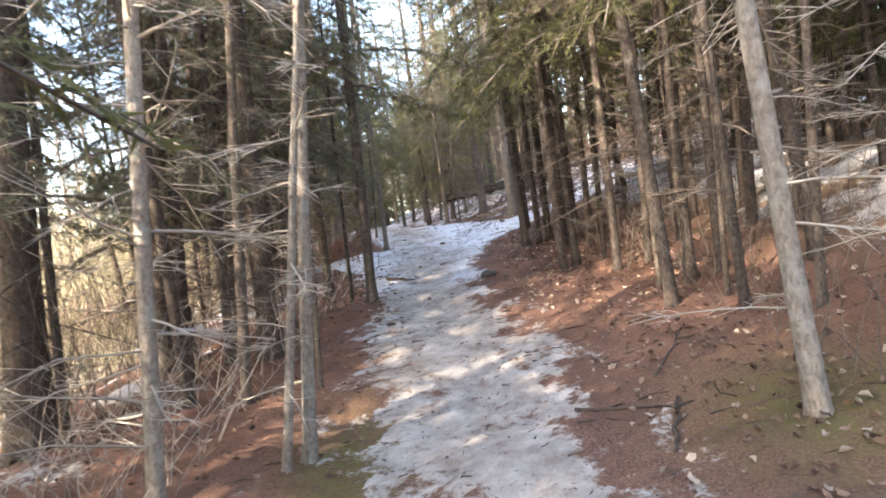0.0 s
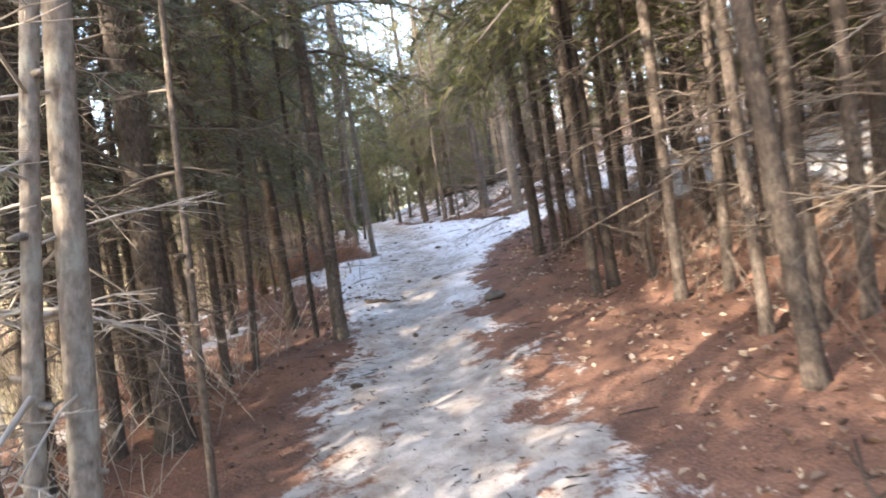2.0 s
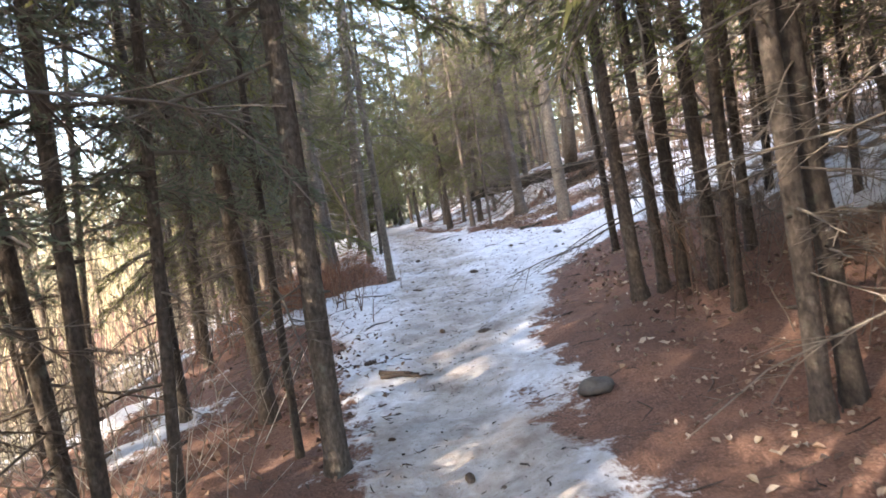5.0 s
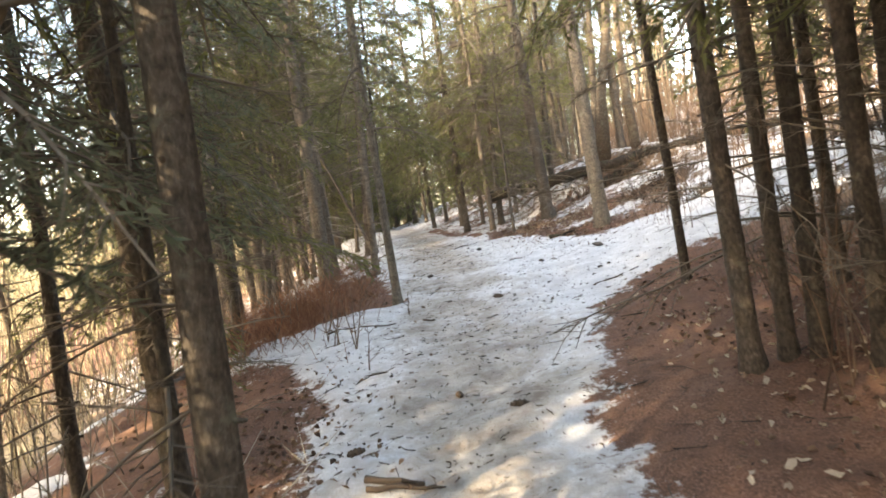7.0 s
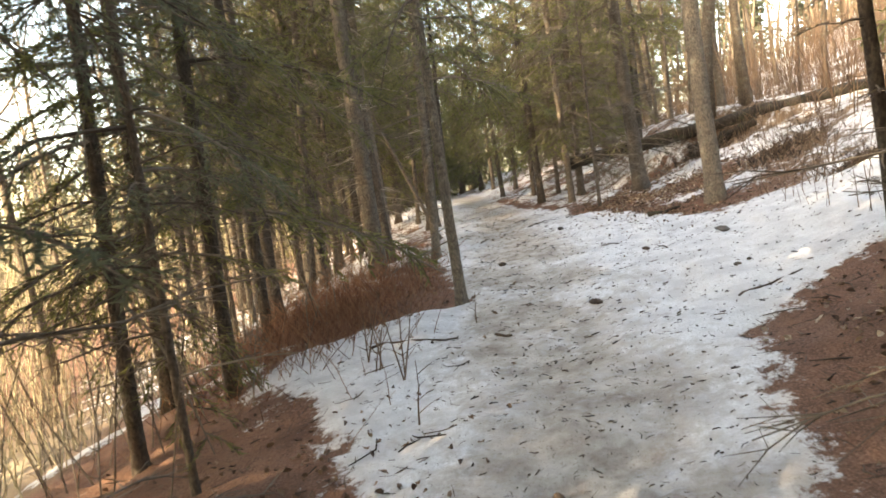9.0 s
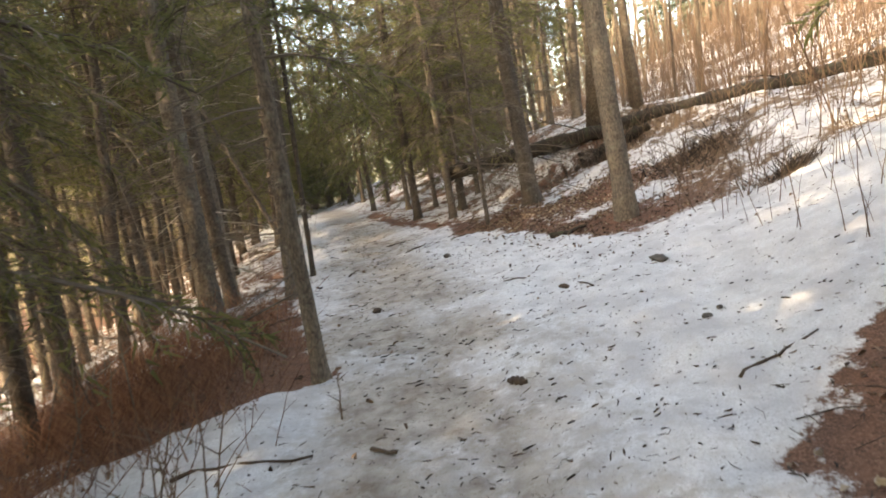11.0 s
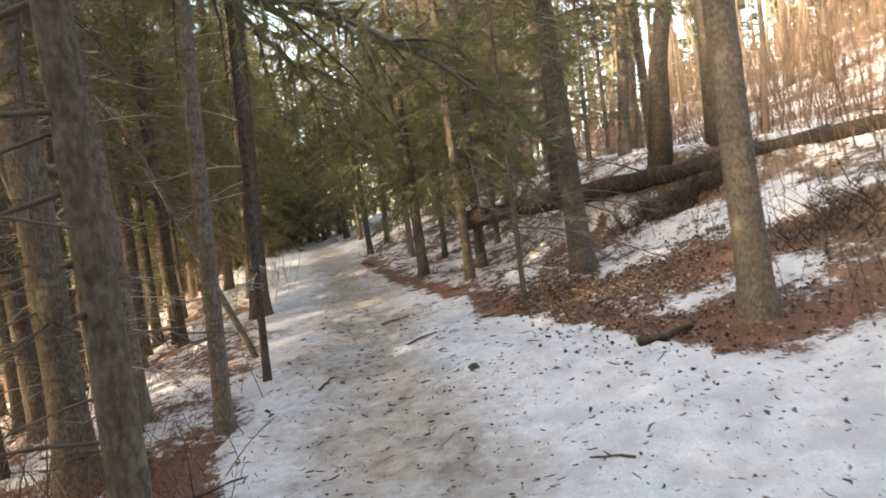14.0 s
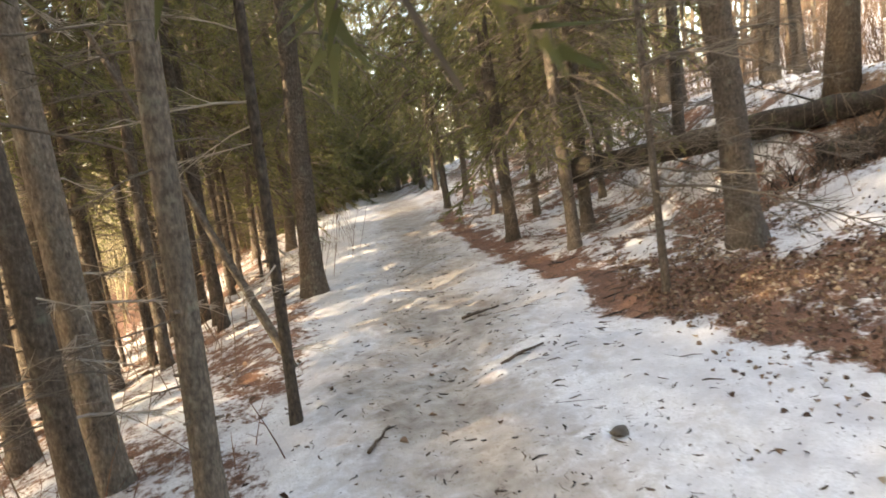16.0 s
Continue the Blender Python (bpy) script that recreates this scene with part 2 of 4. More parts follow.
EDGE_Y = (-5, 3, 5, 6.5, 8, 9, 10, 11.5, 12.5, 13.2, 14, 14.7, 15.2, 17, 18.5, 20, 23, 27, 33, 40)
EDGE_L = (-0.45, -0.4, -0.6, -0.75, -0.75, -1.0, -1.3, -1.5, -2.0, -2.7, -2.6, -1.1, -1.3, -1.75, -2.0, -2.1, -2.95, -4.1, -5.8, -6.5)
EDGE_R = (0.5, 0.5, 0.62, 0.42, 0.3, 0.3, 0.4, 0.62, 0.8, 1.5, 2.6, 2.6, 2.2, 1.45, 0.7, 0.0, -0.8, -1.7, -2.3, -4.6)
TRACK_Y = (-5, 0, 4, 8, 12, 16, 20, 24, 28, 34, 45)
TRACK_X = (0.1, 0.05, 0.0, -0.2, -0.35, -0.75, -1.05, -1.6, -2.3, -3.4, -6)


def snow_cover(x, y):
    """About 1 on snow, 0 on needles."""
    left, right = np.interp(y, EDGE_Y, EDGE_L), np.interp(y, EDGE_Y, EDGE_R)
    wob = 0.16 * waves(x, y, 0.9, 3) + 0.1 * waves(x, y, 0.35, 4)
    inside = np.clip(np.minimum(x - left, right - x) / np.interp(y, (4, 7, 11), (1.05, 0.8, 0.4)) + 0.5 + wob * 1.6, 0, 1)
    patch = waves(x, y, 2.6, 11) + 0.6 * waves(x, y, 0.8, 12)
    hill = np.clip((x - 2.3) / 0.8, 0, 1) * np.clip(0.52 + patch * 0.35 - np.clip((x - 4.0) / 3, 0, 0.36) - 0.55 * np.clip((y - 16) / 3, 0, 1) * np.clip((x - 4.2) / 2, 0, 1), 0, 1)
    open_slope = np.clip((x - 1.2) / 0.5, 0, 1) * np.clip((y - 13.0) / 0.6, 0, 1) * np.clip((17.3 - y) / 0.8, 0, 1) * np.clip((6 - x) / 2, 0, 1)
    bank = np.clip((y - 17) / 1.0, 0, 1) * np.clip((x - np.maximum(right, -3.0) - 0.05) / 0.45, 0, 1) * np.clip(0.5 + 0.24 * patch + 0.16 * waves(x, y, 0.35, 13), 0, 1)
    late = np.clip((y - 16.2) / 1.2, 0, 1)
    low = np.clip((-1.7 - x) / 0.8 + late, 0, 1) * np.clip(0.12 + (0.5 - 0.33 * late) * patch + 0.4 * late, 0, 0.9) * np.clip((x + 9) / 2, 0, 1) * (x < 0)
    bare = np.exp(-(((x - 3.13) / 0.3) ** 2 + ((y - 16.6) / 0.24) ** 2)) + np.exp(-(((x - 3.0) / 0.5) ** 2 + ((y - 18.5) / 0.42) ** 2)) + np.exp(-(((x - 0.65) / 0.65) ** 2 + ((y - 19.5) / 0.38) ** 2)) + 0.45 * np.exp(-(((x - 1.7) / 0.6) ** 2 + ((y - 18.9) / 0.5) ** 2))
    return np.maximum.reduce([inside, hill, open_slope, bank, low]) * np.clip(1 - bare, 0, 1)


def ground_height(x, y):
    x, y = np.asarray(x, float), np.asarray(y, float)
    near = np.exp(-((x / 14) ** 2))
    s = snow_cover(x, y)
    track = np.exp(-(((x - np.interp(y, TRACK_Y, TRACK_X)) / 0.5) ** 2))
    return lie(x, y) + near * (0.028 * waves(x, y, 1.9, 21) + 0.01 * waves(x, y, 0.5, 22) + 0.006 * waves(x, y, 0.22, 24)) + (1 - near) * 0.25 * waves(x, y, 9, 23) + 0.02 * np.clip(s * 2 - 0.6, 0, 1) - 0.035 * track * s


def zat(x, y):
    return float(ground_height(x, y))


def steps(lo, hi, fine_lo, fine_hi, fine):
    inner = np.arange(fine_lo, fine_hi + 1e-6, fine)
    def grow(start, stop):
        out, gap, p = [], fine, start
        while p < stop:
            gap *= 1.22
            p += gap
            out.append(p)
        return np.array(out)
    right = fine_hi + grow(0, hi - fine_hi)
    left = fine_lo - grow(0, fine_lo - lo)[::-1]
    return np.concatenate([left, inner, right])


def build_ground():
    gx, gy = steps(-400, 400, -4.5, 5.5, 0.065), steps(-120, 420, 1.0, 27.0, 0.075)
    X, Y = np.meshgrid(gx, gy)
    Z = ground_height(X, Y) + np.exp(-((X / 8) ** 2)) * 0.006 * np.random.default_rng(5).normal(size=X.shape)
    nx, ny = len(gx), len(gy)
    idx = np.arange(nx * ny).reshape(ny, nx)
    quads = np.stack([idx[:-1, :-1], idx[:-1, 1:], idx[1:, 1:], idx[1:, :-1]], -1).reshape(-1, 4)
    me = bpy.data.meshes.new("ground")
    me.from_pydata(np.stack([X, Y, Z], -1).reshape(-1, 3).tolist(), [], quads.tolist())
    me.materials.append(GROUND)
    me.shade_smooth()
    track = np.exp(-(((X - np.interp(Y, TRACK_Y, TRACK_X) - 0.12 * waves(X, Y, 3.0, 31)) / (0.62 + 0.18 * waves(X, Y, 1.6, 32))) ** 2)) * (0.85 + 0.3 * waves(X, Y, 1.1, 33))
    early = np.clip((8.2 - Y) / 2.5, 0, 1)
    masks = {"snow": snow_cover(X, Y), "dirt": np.clip(0.84 * track + 0.45 * early + 0.15, 0, 1), "straw": np.clip((-4.2 - X) / 1.5, 0, 1) * np.clip((17 - Y) / 4 + np.clip((-9 - X) / 3, 0, 1), 0, 1), "litter": np.clip((X - 2.2) / 1.0, 0, 1),
             "moss": np.maximum(np.exp(-(((X + 0.62) / 0.3) ** 2 + ((Y - 3.5) / 0.8) ** 2)), np.exp(-(((X - 1.5) / 0.5) ** 2 + ((Y - 2.9) / 0.7) ** 2)))}
    for name, values in masks.items():
        a = me.attributes.new(name, "FLOAT", "POINT")
        a.data.foreach_set("value", values.reshape(-1).astype(np.float32))
    solid("ground", me, Matrix(), "sloping forest floor of red-brown needles and icy trodden snow", "ground", kind="structure")


build_ground()

# ---- spruces ----


def bent(start, direction, length, sag, n, r):
    """Points of a drooping branch."""
    s = np.linspace(0, 1, n)[:, None]
    d = np.asarray(direction, float)
    p = np.asarray(start, float) + d * length * s
    p[:, 2] -= sag * length * s[:, 0] ** 2
    p[1:] += r.normal(0, 0.018 * length, (n - 1, 3)) * s[1:]
    return p


def dead_limb(heap, start, azimuth, length, lift, r, thick=0.007, twigs=4, fine=0):
    d = np.array((math.cos(azimuth), math.sin(azimuth), lift))
    p = bent(start, d, length, r.uniform(-0.05, 0.3), 5, r)
    heap.tube(p, np.linspace(thick, thick * 0.3, 5), 4, False)
    for _ in range(twigs):
        k = r.uniform(0.25, 0.95)
        q = p[int(k * 4)] * (1 - (k * 4) % 1) + p[min(int(k * 4) + 1, 4)] * ((k * 4) % 1)
        a = azimuth + r.choice((-1, 1)) * r.uniform(0.5, 1.2)
        l = length * r.uniform(0.18, 0.42) * (1.15 - k * 0.6)
        w = bent(q, (math.cos(a), math.sin(a), lift + r.uniform(-0.3, 0.25)), l, r.uniform(-0.1, 0.4), 3, r)
        heap.tube(w, np.array((0.45, 0.32, 0.16)) * thick, 3, False)
        for _ in range(fine):
            b = a + r.choice((-1, 1)) * r.uniform(0.4, 1.1)
            heap.tube([w[1], w[1] + np.array((math.cos(b), math.sin(b), r.uniform(-0.4, 0.3))) * l * r.uniform(0.3, 0.6)], (0.28 * thick, 0.12 * thick), 3, False)


def dead_branches(seed, low, high, count, reach, material=TWIG):
    r = np.random.default_rng(seed)
    h = Heap()
    for k in range(count):
        z = low + (high - low) * (k + r.uniform(0, 1)) / count
        dead_limb(h, (0, 0, z), r.uniform(0, 6.283), r.uniform(0.3, 1.0) * reach, r.uniform(-0.35, 0.4), r, r.uniform(0.004, 0.009), int(r.integers(2, 7)))
    return h.mesh("dead_branches", material)


def needle_bough(r, fine=True):
    """One green bough, a metre long, along x: wood as a heap, needles as arrays of triangles."""
    stem = bent((0, 0, 0), (1, 0, 0.12), 1.0, 0.42, 6, r)
    wood, tri = Heap(), []
    wood.tube(stem, np.linspace(0.011, 0.003, 6), 4, False)
    sprays = 10 if fine else 6
    per = 15 if fine else 8
    size = 1.0 if fine else 1.9
    for side in (-1, 1):
        for k in range(sprays):
            s = 0.16 + 0.8 * (k + r.uniform(0, 0.9)) / sprays
            q = stem[int(s * 5)] * (1 - (s * 5) % 1) + stem[min(int(s * 5) + 1, 5)] * ((s * 5) % 1)
            a = side * r.uniform(0.55, 1.05)
            l = (0.52 * (1 - s) + 0.1) * r.uniform(0.65, 1.1)
            w = bent(q, (math.cos(a), math.sin(a), r.uniform(-0.25, 0.1)), l, r.uniform(0.15, 0.6), 4, r)
            wood.tube(w, (0.004, 0.003, 0.002, 0.001), 3, False)
            for t in np.linspace(0.08, 1.0, per):
                b = w[int(t * 2.99)] * (1 - (t * 2.99) % 1) + w[int(t * 2.99) + 1] * ((t * 2.99) % 1)
                d = (w[-1] - w[0]) / (np.linalg.norm(w[-1] - w[0]) + 1e-6)
                out = r.normal(size=3) * (1, 1, 0.7)
                out -= d * out.dot(d)
                out /= np.linalg.norm(out) + 1e-6
                tip = b + (d * 0.75 + out * 0.75) * r.uniform(0.035, 0.06) * size
                across = np.cross(d, out) * 0.0055 * size
                tri.append((b - across, b + across, tip))
    return wood, np.array(tri)


BOUGHS = [needle_bough(np.random.default_rng(30 + k)) for k in range(5)]
COARSE = [needle_bough(np.random.default_rng(40 + k), False) for k in range(4)]


def crown_meshes(seed, low, top, count, reach, boughs=BOUGHS, needles=NEEDLE):
    """Wood and needles of a crown between two heights."""
    r = np.random.default_rng(seed)
    wood, green = Heap(), []
    for k in range(count):
        u = (k + r.uniform(0, 1)) / count
        u = u ** 1.15
        z = low + (top - low) * u
        scale = reach * ((1 - u) ** 0.8 * 0.9 + 0.12) * r.uniform(0.6, 1.1)
        m = np.array((pose(0, 0, z, 0, r.uniform(-22, 12) + 18 * (1 - u), math.degrees(k * 2.39996 + r.uniform(-0.5, 0.5))) @ Matrix.Scale(scale, 4)).to_3x3())
        hp, tri = boughs[int(r.integers(len(boughs)))]
        wood.add(np.concatenate(hp.v) @ m.T + (0, 0, z), hp.f)
        green.append(tri.reshape(-1, 3) @ m.T + (0, 0, z))
    v = np.concatenate(green)
    w = np.concatenate(wood.v)
    me = bpy.data.meshes.new("crown")
    tris = (np.arange(len(v)).reshape(-1, 3) + len(w)).tolist()
    me.from_pydata(np.concatenate([w, v]).tolist(), [], wood.f + tris)
    me.materials.append(TWIG)
    me.materials.append(needles)
    me.polygons.foreach_set("material_index", np.repeat((0, 1), (len(wood.f), len(tris))).astype(np.int32))
    me.update()
    return me


def trunk_mesh(diameter, height, seed, material=BARK, sides=11, knots=True):
    r = np.random.default_rng(seed)
    z = np.array((-0.25, -0.05, 0.04, 0.14, 0.3, 0.55, 0.85, 1.2, 1.6, 2.0, 2.5, 3.0, 3.6, 4.4, 5.6, 7.2, 9.0, 12.0))
    z = np.append(z[z < height - 0.5], height)
    r0 = diameter / 2
    base = r0 * np.clip(1 - z / (height * 1.04), 0.02, 1) ** 0.75 + r0 * 0.38 * np.exp(-np.clip(z, 0, 9) / (diameter * 0.75))
    a = np.arange(sides) * 2 * np.pi / sides
    lobes = int(r.integers(3, 6))
    flare = 0.16 * np.cos(a * lobes + r.uniform(0, 6))[None, :] * np.exp(-np.clip(z, 0, 9) / (diameter * 0.9))[:, None]
    rad = base[:, None] * (1 + flare + r.normal(0, 0.03, (len(z), sides)))
    wob = np.cumsum(r.normal(0, 0.005, (len(z), 2)), 0) * np.clip(z, 0, 3)[:, None] / 3
    h = Heap()
    v = np.stack([wob[:, 0, None] + rad * np.cos(a), wob[:, 1, None] + rad * np.sin(a), np.repeat(z[:, None], sides, 1)], -1).reshape(-1, 3)
    f = [(i * sides + k, i * sides + (k + 1) % sides, (i + 1) * sides + (k + 1) % sides, (i + 1) * sides + k) for i in range(len(z) - 1) for k in range(sides)]
    f.append(tuple((len(z) - 1) * sides + k for k in range(sides)))
    h.add(v, f)
    if knots:
        for _ in range(int(8 + diameter * 60)):
            k, q = r.uniform(0, 6.283), r.uniform(0.4, 4.2)
            rr = np.interp(q, z, base)
            d = np.array((math.cos(k), math.sin(k), r.uniform(-0.2, 0.35)))
            b = np.array((np.interp(q, z, wob[:, 0]), np.interp(q, z, wob[:, 1]), q)) + d * rr * 0.9
            h.tube([b, b + d * r.uniform(0.015, 0.05)], (0.011, 0.006), 5)
    return h.mesh("trunk", material)


CROWNS = {
    "low": [crown_meshes(60 + k, 1.3, 10.5, 66, 1.5) for k in range(2)],
    "mid": [crown_meshes(64 + k, 2.5, 11.0, 52, 1.6) for k in range(3)],
    "high": [crown_meshes(68 + k, 4.0, 11.5, 42, 1.6) for k in range(2)],
    "grey": [crown_meshes(72 + k, 1.9, 10.0, 36, 1.3, BOUGHS, NEEDLE_GREY) for k in range(2)],
    # high dense crowns for the unseen trees that block the sun
    "roof": [crown_meshes(74 + k, 5.0, 12.5, 58, 2.3, COARSE) for k in range(2)],
    "full": [crown_meshes(160 + k, 1.5, 10.0, 72, 1.9) for k in range(2)],
    "wide": [crown_meshes(165 + k, 2.3, 10.5, 92, 2.7) for k in range(2)],
    "thick": [crown_meshes(170 + k, 0.8, 11.0, 92, 2.1, COARSE) for k in range(3)],
    "far": [crown_meshes(76 + k, 1.4, 12.0, 84, 2.0, COARSE) for k in range(3)],
}


def single_limbs(seed, count, reach, material, twigs=10, fine=2):
    out = []
    for k in range(count):
        r = np.random.default_rng(seed + k)
        h = Heap()
        dead_limb(h, (0, 0, 0), 0.0, r.uniform(0.45, 1.0) * reach, r.uniform(-0.3, 0.35), r, r.uniform(0.005, 0.01), int(r.integers(twigs - 4, twigs + 4)), fine)
        out.append(h.mesh("dead_branch", material))
    return out


DEAD = [dead_branches(80 + k, 0.5, 4.6, 46, 0.85) for k in range(4)]
DEAD_SINGLE = {"twigs": single_limbs(1000, 14, 0.85, TWIG), "long": single_limbs(1050, 14, 1.3, TWIG), "pale": single_limbs(1100, 10, 0.95, PALE_TWIG), "droop": single_limbs(1150, 10, 1.35, PALE_TWIG), "spray": single_limbs(1200, 12, 1.5, TWIG, 18, 4)}
taken = []
tree_count = [0]


def spruce(x, y, d, lean_x=0.0, lean_y=0.0, crown="mid", dead="twigs", label="", bark=BARK, height=0.0, group="spruces along the trail", grove=None):
    """A spruce whose trunk stands at x, y and leans by degrees towards +x and +y."""
    tree_count[0] += 1
    k = tree_count[0]
    r = np.random.default_rng(500 + k)
    height = height or 9.5 + d * 16 + r.uniform(-1, 1)
    stand = pose(x, y, zat(x, y) - 0.02, -lean_y, lean_x, 0)
    if grove:
        part("trunk", trunk_mesh(d, height, k, bark, 7, False), grove).matrix_basis = stand
        s = min(1.12, (height / 12.4))
        part("crown", CROWNS[crown][k % len(CROWNS[crown])], grove).matrix_basis = stand @ pose(0, 0, 0, 0, 0, r.uniform(0, 360)) @ Matrix.Diagonal((s, s, s, 1))
        taken.append((x, y))
        return grove
    ob = thing("spruce_tree", stand, label or "grey-brown spruce with dead lower twigs on the needle floor", "tree", group)
    stem = part("trunk", trunk_mesh(d, height, k, bark), ob)
    turn = pose(0, 0, 0, 0, 0, r.uniform(0, 360))
    if dead == "joined":
        limb = part("twig_tangle", DEAD[k % len(DEAD)], ob)
        tagged(limb, kind="stuff").matrix_basis = turn
    elif dead:
        stock = DEAD_SINGLE[dead]
        many = {"twigs": 28, "long": 46, "pale": 26, "droop": 34, "spray": 62}[dead]
        for j in range(many):
            z = {"pale": 0.35, "droop": 0.15}.get(dead, 0.6) + (2.6 if dead == "droop" else 3.9) * (j + r.uniform(0, 1)) / many
            az, me = r.uniform(0, 360), stock[int(r.integers(len(stock)))]
            tip = x + math.cos(radians(az)) * 1.1, y + math.sin(radians(az)) * 1.1
            if abs(tip[0] - np.interp(tip[1], TRACK_Y, TRACK_X)) < 0.55 and 0.5 < z < 2.7:
                continue
            if z < height - 1:
                part("dead_branch", me, stem).matrix_basis = pose(0, 0, z, 0, r.uniform(-12, 12), az) @ Matrix.Scale(r.uniform(0.6, 1.1), 4)
    if crown:
        s = min(1.12, (height / 12.4))
        c = part("crown", CROWNS[crown][k % len(CROWNS[crown])], ob)
        c.matrix_basis = turn @ Matrix.Diagonal((s, s, s, 1))
    taken.append((x, y))
    return ob


# left of the trail, from the start
spruce(-0.83, 3.57, 0.075, 5.5, 1.1, "", "pale", "slender pale grey young spruce beside the trail", PALE_BARK, 8)
spruce(-0.93, 3.47, 0.05, 7.9, 1.8, "", "pale", "thin pale grey dead spruce pole beside the trail", PALE_BARK, 6)
spruce(-1.53, 3.3, 0.09, 3.6, 1.6, "", "droop", "pale dead spruce with tangled bare branches", PALE_BARK, 9)
spruce(-3.25, 5.15, 0.32, 2.0, 1.2, "grey", "long", "thick dark mossy spruce beside the marsh edge")
spruce(-1.55, 4.95, 0.078, 3.5, 2.0, "high", "long", "dark leaning spruce on the needle floor")
spruce(-2.3, 5.86, 0.109, 2.3, 1.2, "grey", "long")
spruce(-1.0, 4.9, 0.039, 3.0, 0.9, "", "twigs", "thin young spruce pole on the needle floor", BARK, 5)
spruce(-2.9, 6.8, 0.2, 4.0, 1.7, "high")
spruce(-2.45, 7.6, 0.125, 3.5, 1.3, "high")
spruce(-1.66, 6.18, 0.2, 0.9, 0.4, "grey", "long", "stout leaning spruce with bare lower trunk")
spruce(-2.03, 6.2, 0.094, 1.2, 0.9, "high")
spruce(-3.06, 7.65, 0.14, 1.2, 0.9, "high")
spruce(-1.73, 7.43, 0.078, 1.0, 0.4, "grey")
spruce(-1.6, 7.8, 0.062, 3.9, 1.4, "grey")
spruce(-0.93, 8.2, 0.125, 1.0, 0.2, "mid", "long", "dark upright spruce with flared foot in the snow edge")
spruce(-1.22, 8.58, 0.051, 0.5, 0.2, "", "twigs", "thin grey spruce pole beside thicker trunks", BARK, 6)
spruce(-1.62, 9.4, 0.125, -1.0, -0.7, "grey", "long")
spruce(-2.9, 9.4, 0.117, 2.0, 0.0, "high")
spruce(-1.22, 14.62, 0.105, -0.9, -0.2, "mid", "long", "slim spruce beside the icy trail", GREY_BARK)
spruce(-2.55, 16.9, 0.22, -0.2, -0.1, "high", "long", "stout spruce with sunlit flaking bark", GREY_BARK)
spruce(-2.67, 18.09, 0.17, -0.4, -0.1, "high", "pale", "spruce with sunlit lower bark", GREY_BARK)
spruce(-2.57, 17.7, 0.14, -2.0, -1.0, "high", "pale")
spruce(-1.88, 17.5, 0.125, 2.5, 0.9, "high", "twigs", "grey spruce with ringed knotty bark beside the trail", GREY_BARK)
spruce(-1.76, 18.35, 0.065, 2.3, 0.8, "high", "pale", "slender pale spruce pole in trodden snow")
spruce(-2.65, 22.2, 0.24, 3.1, 0.8, "mid", "twigs", "thick dark spruce at the trail edge")
spruce(-3.5, 25.2, 0.11, 3.5, 1.0, "mid")
spruce(-4.6, 28.0, 0.2, 2.1, 0.5, "mid")
spruce(-5.17, 21.97, 0.2, 1.8, 1.1, "mid")
spruce(-3.7, 20.79, 0.11, 0.4, 0.2, "mid")
spruce(-3.9, 16.6, 0.2, 0.8, 0.3, "high")
spruce(-3.3, 14.9, 0.12, 0.5, 0.0, "mid", "long")
spruce(-3.7, 13.6, 0.14, 1.0, 0.0, "grey", "long", "leafy low-branched spruce beside the marsh")
spruce(-2.95, 13.3, 0.12, 1.0, 0.0, "full", "long", "leafy low-branched spruce above the bracken")
spruce(-6.4, 31.5, 0.16, 0.0, 0.0, "mid", "long")
spruce(-1.2, 30.5, 0.14, 0.5, 0.0, "wide", "long")
spruce(-2.2, 34.5, 0.15, 0.0, 0.0, "full", "long")
spruce(-3.1, 12.2, 0.1, 2.0, 0.0, "low", "long", "leafy low-branched spruce beside the marsh")

# beside and behind the start: added out of view to shade the right bank
spruce(-2.2, 1.1, 0.16, 0.0, 0.0, "full", "", "unseen leafy spruce added beside the start to block the sun")
spruce(-3.3, 2.0, 0.18, 0.0, 0.0, "full", "", "unseen leafy spruce added beside the start to block the sun")
spruce(-2.6, -0.3, 0.16, 0.0, 0.0, "full", "", "unseen leafy spruce added beside the start to block the sun")
spruce(-4.3, 3.0, 0.18, 0.0, 0.0, "full", "", "unseen leafy spruce added beside the start to block the sun")
spruce(-1.7, -1.0, 0.15, 0.0, 0.0, "full", "", "unseen leafy spruce added beside the start to block the sun")

# right of the trail, from the start
spruce(1.41, 2.76, 0.095, -3.6, 1.7, "", "pale", "pale smooth-barked leaning trunk on the bank", PALE_BARK, 8)
spruce(2.25, 3.1, 0.08, -3.0, 1.0, "", "pale", "pale leaning trunk on the bank", PALE_BARK, 8)
spruce(1.53, 4.82, 0.094, -2.9, 1.3, "high", "twigs", "slender leaning spruce rooted in leaf litter", bark=SHADED_BARK)
spruce(1.91, 5.49, 0.101, -0.3, 0.1, "mid", bark=SHADED_BARK)
spruce(2.09, 5.34, 0.078, 0.6, -0.3, "high", bark=SHADED_BARK)
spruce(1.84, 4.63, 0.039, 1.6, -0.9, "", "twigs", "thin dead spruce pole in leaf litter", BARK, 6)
spruce(1.85, 6.38, 0.07, 2.0, -1.1, "high", bark=SHADED_BARK)
spruce(1.71, 5.61, 0.07, -0.5, 0.2, "high", bark=SHADED_BARK)
spruce(1.62, 6.62, 0.08, 0.2, 0.0, "mid", "long", "dark upright spruce on the needle bank", bark=SHADED_BARK)
